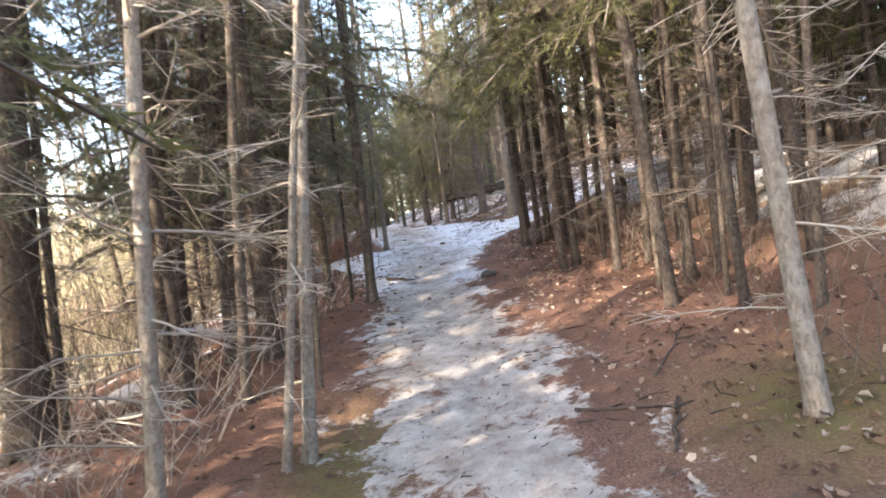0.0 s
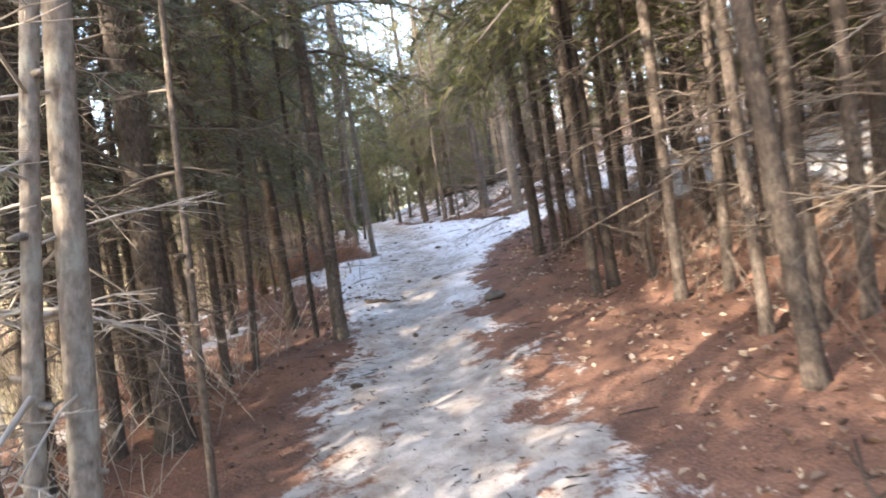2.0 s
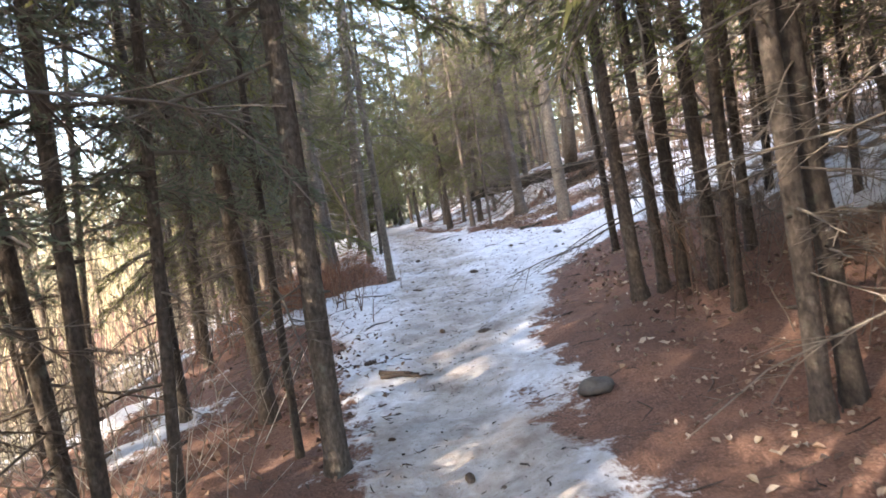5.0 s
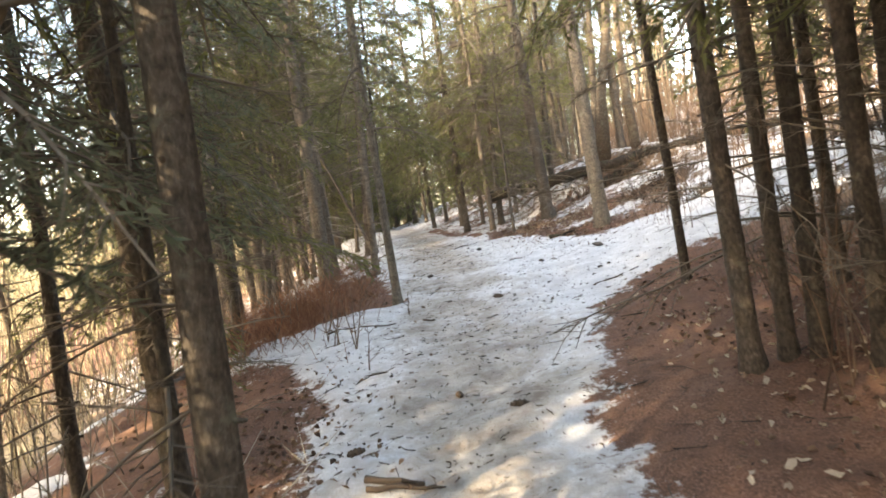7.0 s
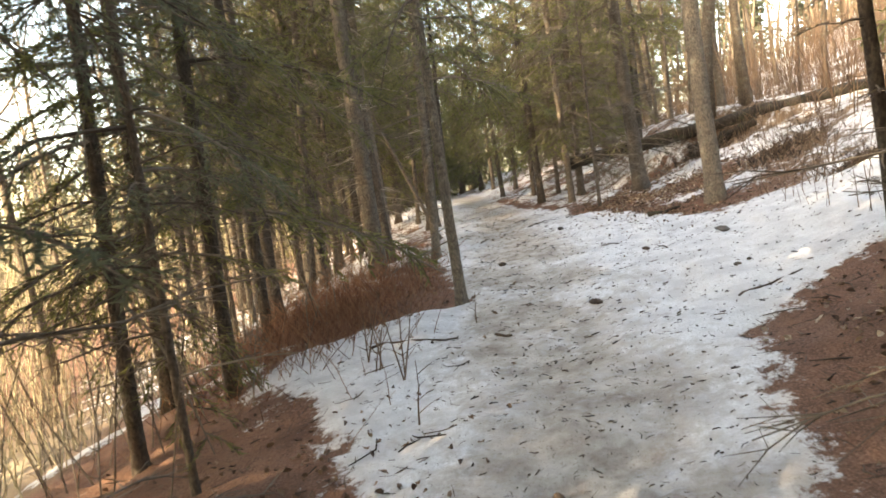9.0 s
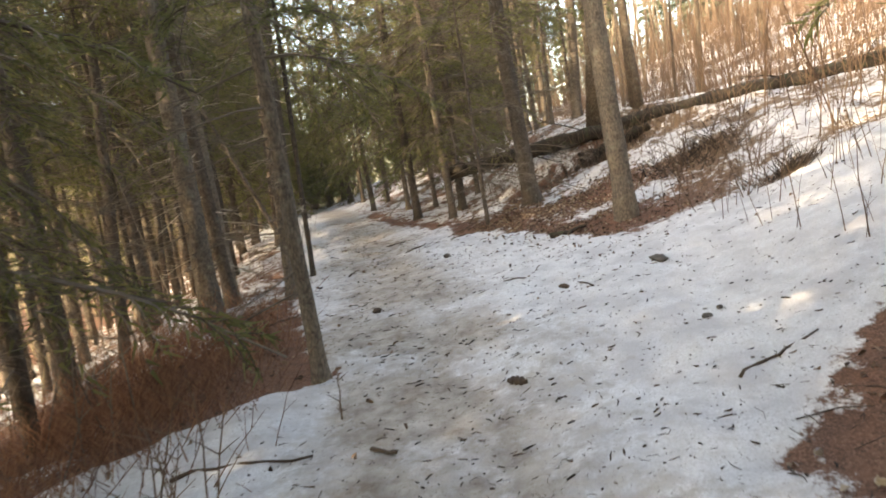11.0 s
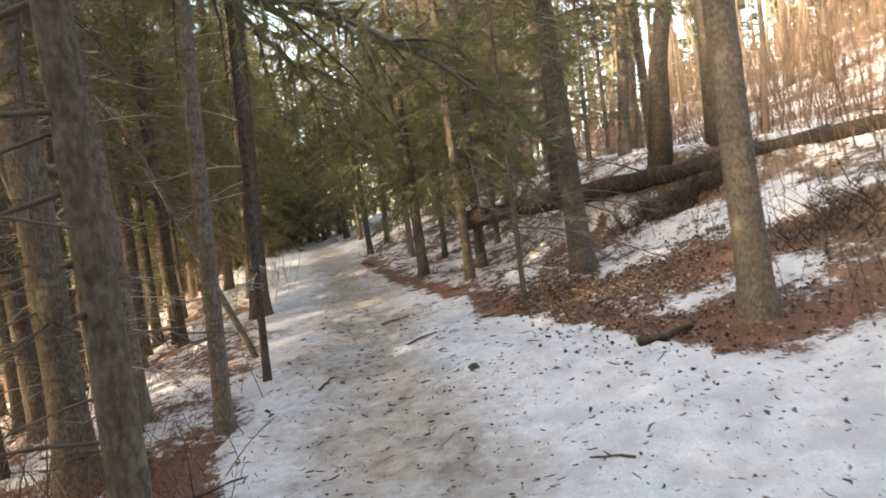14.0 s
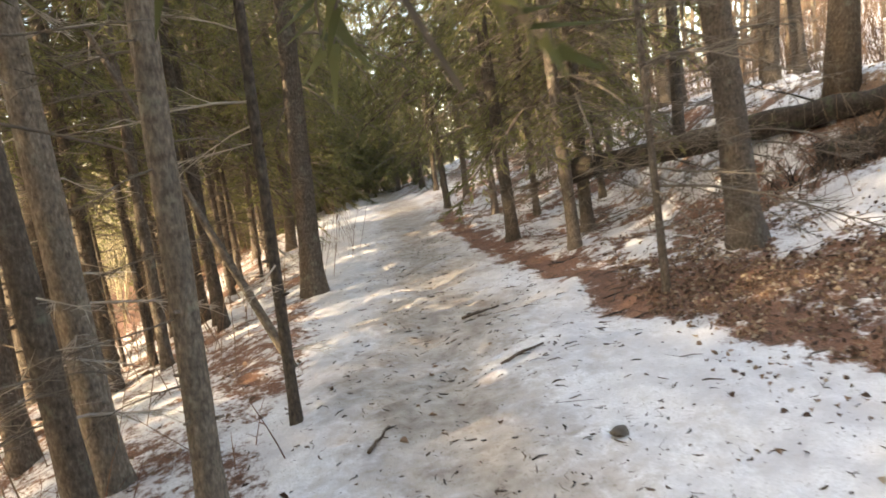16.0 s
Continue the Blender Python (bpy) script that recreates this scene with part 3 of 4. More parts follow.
spruce(1.42, 7.63, 0.1, -2.0, 0.6, "mid", "twigs", "one of two close dark spruces on the bank", bark=SHADED_BARK)
spruce(1.26, 7.58, 0.09, -0.2, 0.0, "mid", "twigs", "one of two close dark spruces on the bank", bark=SHADED_BARK)
spruce(1.75, 8.4, 0.07, 1.4, -0.5, "mid", bark=SHADED_BARK)
spruce(1.68, 7.4, 0.055, 0.7, -0.3, "high", bark=SHADED_BARK)
spruce(1.19, 10.12, 0.117, -1.8, 0.5, "mid", "long", "dark leaning spruce at the snow edge", bark=SHADED_BARK)
spruce(1.39, 10.15, 0.094, -0.6, 0.1, "mid", "long", bark=SHADED_BARK)
spruce(1.52, 10.05, 0.109, -0.4, 0.1, "high", "twigs", "brown spruce among twiggy shoots on the bank", bark=SHADED_BARK)
spruce(1.66, 9.72, 0.109, -1.0, 0.4, "high", "twigs", "brown spruce among twiggy shoots on the bank", bark=SHADED_BARK)
spruce(2.2, 10.4, 0.094, 0.0, 0.0, "mid", bark=SHADED_BARK)
spruce(1.51, 12.25, 0.08, -2.2, 0.6, "mid", "twigs", "slim spruce with drooping dead twigs over snow", bark=SHADED_BARK)
spruce(1.82, 17.58, 0.235, -1.6, 0.7, "high", "", "stout smooth grey spruce at the foot of the bank", GREY_BARK)
spruce(1.25, 20.15, 0.235, -2.1, 0.7, "mid", "spray", "stout dark spruce with drooping dead branches")
spruce(0.52, 19.67, 0.06, -0.4, 0.1, "", "spray", "young bare spruce in needle litter", BARK, 4)
spruce(-0.41, 23.3, 0.16, -0.5, 0.0, "mid", "spray")
spruce(0.18, 22.0, 0.13, -0.8, 0.1, "mid", "spray")
spruce(0.4, 22.6, 0.15, 0.8, -0.1, "full", "spray")
spruce(0.0, 25.0, 0.1, 0.5, 0.0, "full", "spray")
spruce(-0.6, 26.5, 0.12, 0.0, 0.0, "full", "long")
spruce(0.9, 24.6, 0.1, 0.0, 0.0, "low")
for x, y in ((-4.3, 42.0), (-5.3, 45.0), (-3.8, 44.0), (-4.9, 48.5), (-3.0, 38.5), (-6.3, 42.0)):
    spruce(x, y, 0.2, 0.0, 0.0, "thick", "joined", "dense green spruce where the trail bends away", height=14.0)
spruce(-1.55, 29.0, 0.14, -2.0, 0.0, "wide", "long")
spruce(-5.3, 26.5, 0.14, 1.5, 0.0, "wide", "long")
spruce(1.56, 9.14, 0.09, 1.5, -0.5, "high", "twigs", bark=SHADED_BARK)
spruce(1.83, 4.34, 0.07, -1.5, 0.6, "high", "twigs", bark=SHADED_BARK)
spruce(2.1, 3.95, 0.06, 2.5, -0.6, "", "twigs", "thin dark spruce pole in leaf litter", SHADED_BARK, 7)
spruce(2.5, 4.7, 0.09, -5.0, 0.8, "mid", "twigs", bark=SHADED_BARK)
spruce(2.75, 6.2, 0.1, 3.0, 0.5, "mid", "twigs", bark=SHADED_BARK)


def free(x, y, gap):
    return all((x - a) ** 2 + (y - b) ** 2 > gap * gap for a, b in taken)


def off_trail(x, y, margin):
    left, right = np.interp(y, EDGE_Y, EDGE_L), np.interp(y, EDGE_Y, EDGE_R)
    return x < min(left, -0.9) - margin or x > max(right, 0.9) + margin


def fill(count, x0, x1, y0, y1, gap, size, crowns, dead, group, seed, margin=0.6, bark=BARK, lean=1.8, keep=lambda x, y: True, tall=0.0, woods=None):
    r = np.random.default_rng(seed)
    placed = tries = 0
    while placed < count and tries < count * 30:
        tries += 1
        x, y = r.uniform(x0, x1), r.uniform(y0, y1)
        if off_trail(x, y, margin) and free(x, y, gap) and keep(x, y):
            spruce(x, y, r.uniform(*size), r.normal(0, lean), r.normal(0, lean * 0.8), crowns[int(r.integers(len(crowns)))], dead, "", bark, tall, group, woods)
            placed += 1


def sunward(x, y):
    """Keeps two narrow lanes towards the sun open."""
    for gx, gy in ((1.1, 11.2), (-0.5, 13.4)):
        dx, dy = x - gx, y - gy
        if abs(dx * sun_at.y - dy * sun_at.x) < 0.85:
            return False
    return True


def out_of_marsh_view(x, y):
    return x > -0.3 - 0.54 * (y - 7.3)


def stand_of_spruces(label):
    return thing("spruce_woods", Matrix(), label, "woods", "", "stuff")


fill(36, 2.0, 4.8, 1.5, 12.0, 0.36, (0.05, 0.12), ("high", "high", "mid"), "joined", "spruces on the bank", 101, 0.6, SHADED_BARK, 3.2)
fill(26, 3.6, 9.0, 3.0, 15.0, 0.8, (0.08, 0.16), ("far",), "joined", "spruces on the hillside", 102, 0.6, SHADED_BARK)
fill(18, -4.4, -1.6, 3.8, 11.5, 0.3, (0.04, 0.09), ("grey", "grey", "high"), "joined", "spruces above the marsh", 103, 0.6, BARK, 3.5)
fill(30, -8.5, -3.2, 15.0, 36.0, 0.7, (0.09, 0.2), ("high", "mid", "mid"), "joined", "spruces in the hollow", 104, 0.6, BARK, 1.8, out_of_marsh_view)
fill(36, -8.0, -3.3, 17.0, 32.0, 0.5, (0.05, 0.14), ("high", "high", ""), "joined", "spruces in the hollow", 112, 0.6, BARK, 2.5, out_of_marsh_view)
fill(24, -0.8, 4.0, 23.5, 40.0, 0.9, (0.08, 0.2), ("high", "mid"), "joined", "spruces beyond the bank", 105)
# added outside the view so that their crowns keep sun off the trail
marsh_shade = stand_of_spruces("unseen spruces added beside the marsh to shade the trail")
fill(25, -13.5, -5.5, -3.0, 15.0, 0.7, (0.14, 0.22), ("roof",), "", "", 113, 0.6, BARK, 1.8, lambda x, y: x < -0.68 * y and y > 9.0 + 0.78 * x and (y < 5 or x > -11) and sunward(x, y), 14.5, marsh_shade)
bend = stand_of_spruces("dense green spruces where the trail bends away")
fill(60, -13.0, 3.0, 33.0, 48.0, 0.9, (0.1, 0.22), ("thick", "thick", "low"), "", "", 109, -0.6, woods=bend)
fill(26, -7.0, 1.0, 34.0, 46.0, 0.6, (0.1, 0.2), ("far",), "", "", 114, -0.4, woods=bend)
fill(60, -18.0, 6.0, 44.0, 66.0, 1.3, (0.12, 0.24), ("far",), "", "", 106, woods=bend)
# never in view, added to cast shade over the first metres
behind = stand_of_spruces("unseen spruces added behind the start to shade the trail")
fill(11, -11.0, -3.4, -6.0, 2.6, 0.9, (0.12, 0.22), ("roof",), "", "", 111, 1.0, woods=behind)
fill(9, -20.0, -4.0, -14.0, 2.0, 1.3, (0.12, 0.22), ("far",), "", "", 108, 1.0, woods=behind)
fill(16, -9.0, 6.0, -9.0, -1.5, 1.2, (0.12, 0.22), ("far",), "", "", 107, 1.0, woods=behind)


# ---- bare hardwoods ----


def hardwood_meshes(seed, height):
    """Trunk and branchwork of a bare tree."""
    r = np.random.default_rng(seed)
    s = np.linspace(0, 1, 9)
    axis = np.stack([np.cumsum(r.normal(0, 0.06, 9)), np.cumsum(r.normal(0, 0.06, 9)), s * height - 0.2], -1)
    axis[:2, :2] = axis[1, :2]
    trunk, work = Heap(), Heap()
    radius = 0.11 * (1 - s * 0.93) + 0.05 * np.exp(-s * 25)
    trunk.tube(axis, radius, 9)

    def limb(start, d, length, thick, depth):
        p = bent(start, d, length, r.uniform(-0.3, 0.05), 5, r)
        work.tube(p, np.linspace(thick, thick * 0.3, 5), 5 if depth < 1 else 3, False)
        if depth > 2:
            return
        for _ in range(int(r.integers(3, 6))):
            k = int(r.integers(1, 5))
            turn = np.array(d) + r.normal(0, 0.55, 3)
            limb(p[k], turn / np.linalg.norm(turn), length * r.uniform(0.35, 0.62), thick * 0.45, depth + 1)

    for _ in range(9):
        k = int(r.integers(3, 8))
        a = r.uniform(0, 6.283)
        limb(axis[k], (math.cos(a) * 0.75, math.sin(a) * 0.75, 0.65), height * r.uniform(0.14, 0.28), radius[k] * 0.5, 1)
    return trunk.mesh("trunk", HARD_BARK), work.mesh("branchwork", HARD_BARK)


HARDWOODS = [hardwood_meshes(300 + k, h) for k, h in enumerate((9.0, 10.5, 12.0, 8.0))]


def hardwood(x, y, scale, lean_x, lean_y, k, label="bare grey-brown hardwood on the leaf-strewn slope", group="bare hardwoods"):
    ob = thing("hardwood_tree", pose(x, y, zat(x, y), -lean_y, lean_x, k * 77) @ Matrix.Diagonal((scale, scale, 1, 1)), label, "tree", group)
    trunk, work = HARDWOODS[k % 4]
    part("trunk", trunk, ob)
    part("branchwork", work, ob)
    taken.append((x, y))


hardwood(2.8, 21.9, 1.1, -5.0, 1.0, 2, "dark-footed tall hardwood just behind the fallen log")
hardwood(3.4, 21.65, 0.8, -7.0, 2.0, 1, "leaning dark hardwood above the fallen log")
hardwood(4.6, 27.9, 1.3, 0.5, 0.5, 0)
r = np.random.default_rng(410)
count = 0
while count < 125:
    x, y = r.uniform(3.6, 24), r.uniform(9, 60)
    if free(x, y, 0.7) and not 11.5 < y < 22.8 - 0.41 * min(x, 9):
        hardwood(x, y, r.uniform(0.3, 0.95), r.normal(0, 5), r.normal(0, 5), int(r.integers(4)))
        count += 1
count = 0
while count < 60:
    x, y = r.uniform(-30, -8), r.uniform(8, 55)
    if free(x, y, 1.1) and x < -3 - 0.4 * (y - 7):
        hardwood(x, y, r.uniform(0.4, 1.0), r.normal(0, 3), r.normal(0, 3), int(r.integers(4)), "bare hardwood in the straw-coloured marsh", "marsh hardwoods")
        count += 1


def far_woods():
    """A ring of distant trees, too many to count."""
    r = np.random.default_rng(55)
    wood, tris = Heap(), []
    for _ in range(900):
        a, dist = r.uniform(0, 6.283), r.uniform(58, 120)
        x, y = dist * math.sin(a), 12 + dist * math.cos(a)
        z, h, w = zat(x, y), r.uniform(8, 15), r.uniform(1.2, 2.4)
        wood.tube([(x, y, z - 0.3), (x, y, z + h * 0.5), (x, y, z + h)], (0.16, 0.1, 0.02), 5, False)
        for k in range(90):
            u = r.uniform(0.08, 1) ** 0.8
            b = r.uniform(0, 6.283)
            reach = w * (1.08 - u) * r.uniform(0.3, 1.0)
            c = np.array((x + math.cos(b) * reach, y + math.sin(b) * reach, z + h * u - reach * 0.3))
            t = np.array((-math.sin(b), math.cos(b), 0)) * 0.5
            o = np.array((math.cos(b), math.sin(b), -0.45)) * r.uniform(0.6, 1.2)
            tris.append((c - t, c + t, c + o))
    v = np.array(tris).reshape(-1, 3)
    me = bpy.data.meshes.new("far_foliage")
    me.from_pydata(v.tolist(), [], np.arange(len(v)).reshape(-1, 3).tolist())
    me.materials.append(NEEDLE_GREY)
    ob = thing("far_woods", Matrix(), "hazy grey-green conifer woods in the distance", "woods", "", "stuff")
    part("far_trunks", wood.mesh("far_trunks", BARK), ob)
    part("far_foliage", me, ob)


far_woods()

# ---- undergrowth ----


def shoots(name, count, spots, height, material, label, category, seed, bend=0.25, thick=0.004, twigs=2):
    """Thin upright stems scattered over a region given as a function of the random source."""
    r = np.random.default_rng(seed)
    h = Heap()
    for _ in range(count):
        x, y = spots(r)
        if abs(x - np.interp(y, TRACK_Y, TRACK_X)) < 0.75:
            continue
        z, l = zat(x, y), r.uniform(*height)
        a = r.uniform(0, 6.283)
        d = np.array((math.cos(a) * bend * r.uniform(0.2, 1.2), math.sin(a) * bend * r.uniform(0.2, 1.2), 1.0))
        p = bent((x, y, z - 0.03), d, l, r.uniform(0, 0.25) * bend, 5, r)
        w = thick * r.uniform(0.6, 1.3)
        h.tube(p, np.linspace(w, w * 0.3, 5), 3, False)
        for _ in range(twigs):
            k = int(r.integers(1, 4))
            b = r.uniform(0, 6.283)
            h.tube(bent(p[k], (math.cos(b) * 0.7, math.sin(b) * 0.7, 0.6), l * r.uniform(0.15, 0.35), 0.1, 3, r), (w * 0.5, w * 0.35, w * 0.15), 3, False)
    solid(name, h.mesh(name, material), Matrix(), label, category, "", "stuff")


def spread(x0, x1, y0, y1):
    return lambda r: (r.uniform(x0, x1), r.uniform(y0, y1))


def mound(cx, cy, sx, sy):
    return lambda r: (r.normal(cx, sx), r.normal(cy, sy))


shoots("hillside_brush", 4800, spread(3.8, 18, 9, 44), (0.5, 2.4), SHOOT, "thin brown leafless brush on the sunlit slope", "brush", 201, 0.3, 0.008, 4)
shoots("bank_shoots", 150, spread(2.0, 4.2, 13.5, 21), (0.3, 1.1), SHOOT, "thin bare shoots on the snowy bank", "brush", 202, 0.35, 0.004, 2)
shoots("bank_root_clump", 260, mound(3.0, 18.5, 0.3, 0.24), (0.08, 0.3), DEBRIS, "dark tangle of roots and stems on the bank", "brush", 210, 1.2, 0.006, 2)
shoots("log_side_tangle", 320, mound(2.85, 21.15, 0.4, 0.13), (0.1, 0.42), DEBRIS, "black tangle of roots and twigs under the fallen log", "brush", 213, 1.1, 0.007, 3)
shoots("log_side_brush", 130, spread(0.8, 4.5, 20.6, 22.6), (0.3, 1.2), TWIG, "thin dry twigs standing along the fallen log", "brush", 214, 0.5, 0.004, 4)
shoots("low_root_clump", 130, mound(3.13, 16.6, 0.16, 0.12), (0.08, 0.28), DEBRIS, "dark tangle of stems in the snow", "brush", 211, 1.2, 0.006, 2)
shoots("bank_brush", 520, spread(1.6, 3.2, 2.5, 12.5), (0.2, 1.0), TWIG, "dry twiggy growth between the spruce trunks", "brush", 203, 0.6, 0.0035, 3)
shoots("foot_shoots", 22, mound(1.55, 9.9, 0.22, 0.3), (0.4, 1.5), SHOOT, "brown bare shoots round the spruce feet", "brush", 204, 0.35, 0.005, 2)
shoots("dead_bracken", 2600, mound(-2.65, 15.2, 0.55, 1.0), (0.1, 0.5), BRACKEN, "rust-brown dead bracken and grass in a low mound", "bracken", 205, 0.9, 0.0035, 2)
shoots("marsh_thicket", 3200, lambda r: (r.uniform(-32, -7.5), r.uniform(6, 55)), (1.2, 5.5), THICKET, "tall pale leafless thicket across the sunlit marsh", "brush", 212, 0.3, 0.016, 4)
shoots("marsh_grass", 3600, lambda r: (r.uniform(-18, -4.4), r.uniform(4, 18)), (0.3, 1.0), STRAW, "tall pale straw-coloured marsh grass", "grass", 206, 0.4, 0.009, 1)
shoots("marsh_brush", 700, spread(-9, -2.4, 3, 16), (0.5, 2.3), TWIG, "grey leafless brush at the marsh edge", "brush", 207, 0.4, 0.006, 4)
shoots("trail_side_brush", 240, spread(-2.8, -1.45, 2.0, 9.5), (0.2, 1.0), PALE_TWIG, "pale tangled dead twigs under the spruces", "brush", 208, 0.9, 0.004, 4)
shoots("hollow_brush", 260, spread(-7, -2.6, 16, 30), (0.3, 1.4), SHOOT, "thin brown brush in the hollow", "brush", 209, 0.4, 0.005, 3)


def sapling(x, y, height, stems, seed, label="bare dark sapling standing in the snow"):
    r = np.random.default_rng(seed)
    ob = thing("sapling", pose(x, y, zat(x, y) - 0.02), label, "sapling", "bare saplings")
    for _ in range(stems):
        h = Heap()
        a = r.uniform(0, 6.283)
        l = height * r.uniform(0.6, 1.0)
        p = bent((r.normal(0, 0.03), r.normal(0, 0.03), 0), (math.cos(a) * 0.3, math.sin(a) * 0.3, 1), l, 0.1, 6, r)
        h.tube(p, np.linspace(0.006, 0.0015, 6), 4, False)
        for _ in range(5):
            k, b = int(r.integers(1, 5)), r.uniform(0, 6.283)
            h.tube(bent(p[k], (math.cos(b) * 0.8, math.sin(b) * 0.8, 0.6), l * r.uniform(0.12, 0.4), 0.1, 4, r), (0.0035, 0.0028, 0.002, 0.001), 3, False)
        part("stem", h.mesh("stem", SHOOT), ob)


sapling(-1.19, 11.87, 0.75, 1, 601)
sapling(-1.37, 12.68, 0.8, 3, 602)
sapling(-1.62, 12.9, 0.6, 3, 603)
sapling(-1.03, 13.82, 0.5, 1, 604)
sapling(-1.75, 13.1, 0.7, 2, 605)
sapling(-1.75, 15.5, 0.7, 4, 606, "bare sapling among rust-brown bracken")
sapling(3.1, 17.2, 1.3, 4, 607, "bare sapling clump on the snowy bank")
sapling(2.6, 16.4, 0.8, 3, 608, "bare sapling clump on the snowy bank")
sapling(2.75, 18.3, 1.6, 2, 609, "bare sapling on the snowy bank")
sapling(3.6, 18.6, 1.5, 3, 610, "bare sapling on the snowy bank")

# ---- fallen log, stump, stone, wood ----


def rough_tube(points, radii, sides, seed, jitter=0.08):
    """A log-like tube with an uneven skin."""
    r = np.random.default_rng(seed)
    h = Heap()
    radii = np.asarray(radii, float)
    lump = 1 + r.normal(0, jitter, (len(points), sides))
    h.tube(points, radii[:, None] * lump, sides)
    return h


def fallen_log():
    ends = np.array(((0.2, 22.57, 2.5), (1.4, 22.08, 2.62), (2.6, 21.59, 2.77), (4.0, 21.0, 2.94), (5.4, 20.43, 3.05), (7.0, 19.78, 3.12), (9.0, 18.95, 3.3)))
    s = np.linspace(0, len(ends) - 1, 34)
    p = np.stack([np.interp(s, np.arange(len(ends)), ends[:, k]) for k in range(3)], -1)
    p += np.random.default_rng(8).normal(0, 0.012, p.shape)
    ob = thing("fallen_log", Matrix(), "long dark mossy fallen log lying across the snowy bank", "log")
    part("stem", rough_tube(p, np.linspace(0.125, 0.115, 34), 14, 9, 0.1).mesh("stem", LOG_BARK), ob)
    r = np.random.default_rng(12)
    for k in range(22):
        q = p[int(r.integers(2, 32))]
        h = Heap()
        dead_limb(h, q, r.uniform(0, 6.283), r.uniform(0.25, 1.0), r.uniform(-0.4, 0.7), r, 0.013, 5)
        part("dead_branch", h.mesh("dead_branch", LOG_BARK), ob)


def boulder(x, y, size, squash, seed, label, material=STONE, name="stone", sink=0.25):
    bm = bmesh.new()
    bmesh.ops.create_icosphere(bm, subdivisions=3, radius=size / 2)
    for v in bm.verts:
        v.co *= 1 + 0.5 * noise.noise(v.co * 5 / size * 0.4 + Vector((seed, 0, 0))) + 0.22 * noise.noise(v.co * 14 / size * 0.4 + Vector((0, seed, 0)))
        v.co.z *= squash
    me = bpy.data.meshes.new(name)
    bm.to_mesh(me)
    bm.free()
    me.materials.append(material)
    me.shade_smooth()
    solid(name, me, pose(x, y, zat(x, y) + size * squash * (0.5 - sink), 0, 0, seed * 47), label, name)


def stick(x, y, length, turn, thick, seed, label="dark broken stick lying on the snow", forks=1, material=DEBRIS):
    r = np.random.default_rng(seed)
    n = 7
    s = np.linspace(-0.5, 0.5, n)
    px, py = x + s * length * math.cos(radians(turn)) + r.normal(0, 0.02 * length, n), y + s * length * math.sin(radians(turn)) + r.normal(0, 0.02 * length, n)
    p = np.stack([px, py, ground_height(px, py) + thick * 0.7], -1)
    h = rough_tube(p - (x, y, 0), np.linspace(thick, thick * 0.5, n), 6, seed)
    for _ in range(forks):
        k = int(r.integers(2, n - 1))
        a = radians(turn) + r.choice((-1, 1)) * r.uniform(0.4, 0.9)
        q = p[k] - (x, y, 0)
        h.tube([q, q + np.array((math.cos(a), math.sin(a), 0.12)) * length * 0.15, q + np.array((math.cos(a), math.sin(a), 0.05)) * length * 0.3], (thick * 0.6, thick * 0.45, thick * 0.25), 5)
    solid("stick", h.mesh("stick", material), pose(x, y, 0), label, "stick", "sticks on the ground")


fallen_log()
s = np.linspace(0, 1, 12)
px, py = 2.35 + 1.05 * s, 21.42 - 0.42 * s
# a rough stem stands in for the dark root mass here
low_log = thing("root_mass_stem", Matrix(), "rough black stem standing in for the dark roots under the fallen log", "log")
part("stem", rough_tube(np.stack([px, py, ground_height(px, py) + 0.03], -1), 0.11 - 0.03 * s, 10, 63, 0.26).mesh("stem", LOG_BARK), low_log)
pole = thing("leaning_pole", pose(-2.1, 19.5, zat(-2.1, 19.5) - 0.03, 5.5, -20, 0), "thin dead pole leaning against a young spruce", "dead pole")
part("stem", rough_tube(np.stack([np.zeros(9), np.zeros(9), np.linspace(0, 2.6, 9)], -1), np.linspace(0.036, 0.018, 9), 8, 61, 0.05).mesh("stem", GREY_BARK), pole)
boulder(1.32, 15.26, 0.13, 0.5, 1.7, "flat grey stone melted into the snow")
boulder(-0.18, 17.65, 0.07, 0.8, 2.3, "small grey stone on the snow")
boulder(0.5, 8.62, 0.21, 0.55, 3.1, "low grey-brown stone at the trail edge", sink=0.33)
boulder(1.09, 13.92, 0.06, 0.6, 4.2, "small dark stone on the snow")
boulder(1.2, 14.0, 0.035, 0.7, 5.2, "small dark stone on the snow")
stick(1.17, 17.6, 0.42, 12, 0.035, 41, "dark rotten chunk of branch on the snow", 2, LOG_BARK)
stick(-0.73, 9.74, 0.3, -8, 0.022, 42)
stick(-0.69, 9.68, 0.34, 5, 0.016, 43)
stick(-1.5, 13.5, 0.75, -4, 0.012, 44, "long thin dark stick lying on the snow", 0)
stick(-0.77, 13.36, 0.16, -40, 0.014, 45)
stick(-0.52, 18.89, 0.3, 30, 0.011, 46)
stick(-0.79, 20.18, 0.32, 25, 0.013, 47)
stick(-1.26, 18.02, 0.24, 75, 0.01, 48)
stick(0.78, 3.45, 0.5, -25, 0.011, 49, "dark twisted root across the needles", 2)
stick(0.95, 3.15, 0.6, 70, 0.014, 50, "dark twisted root across the needles", 1)
stick(1.25, 4.05, 0.8, 60, 0.01, 51, "pale thin stick on the needle floor", 2)
stick(-1.75, 16.5, 0.5, 35, 0.01, 52, "pale thin stick over the bracken", 0)
stick(0.3, 16.0, 0.22, 150, 0.008, 53)
stick(0.75, 15.3, 0.3, 100, 0.007, 54, "thin curved twig on the snow", 1)
stick(1.1, 13.2, 0.5, 20, 0.009, 55, "reddish thin stick on the snow", 1)


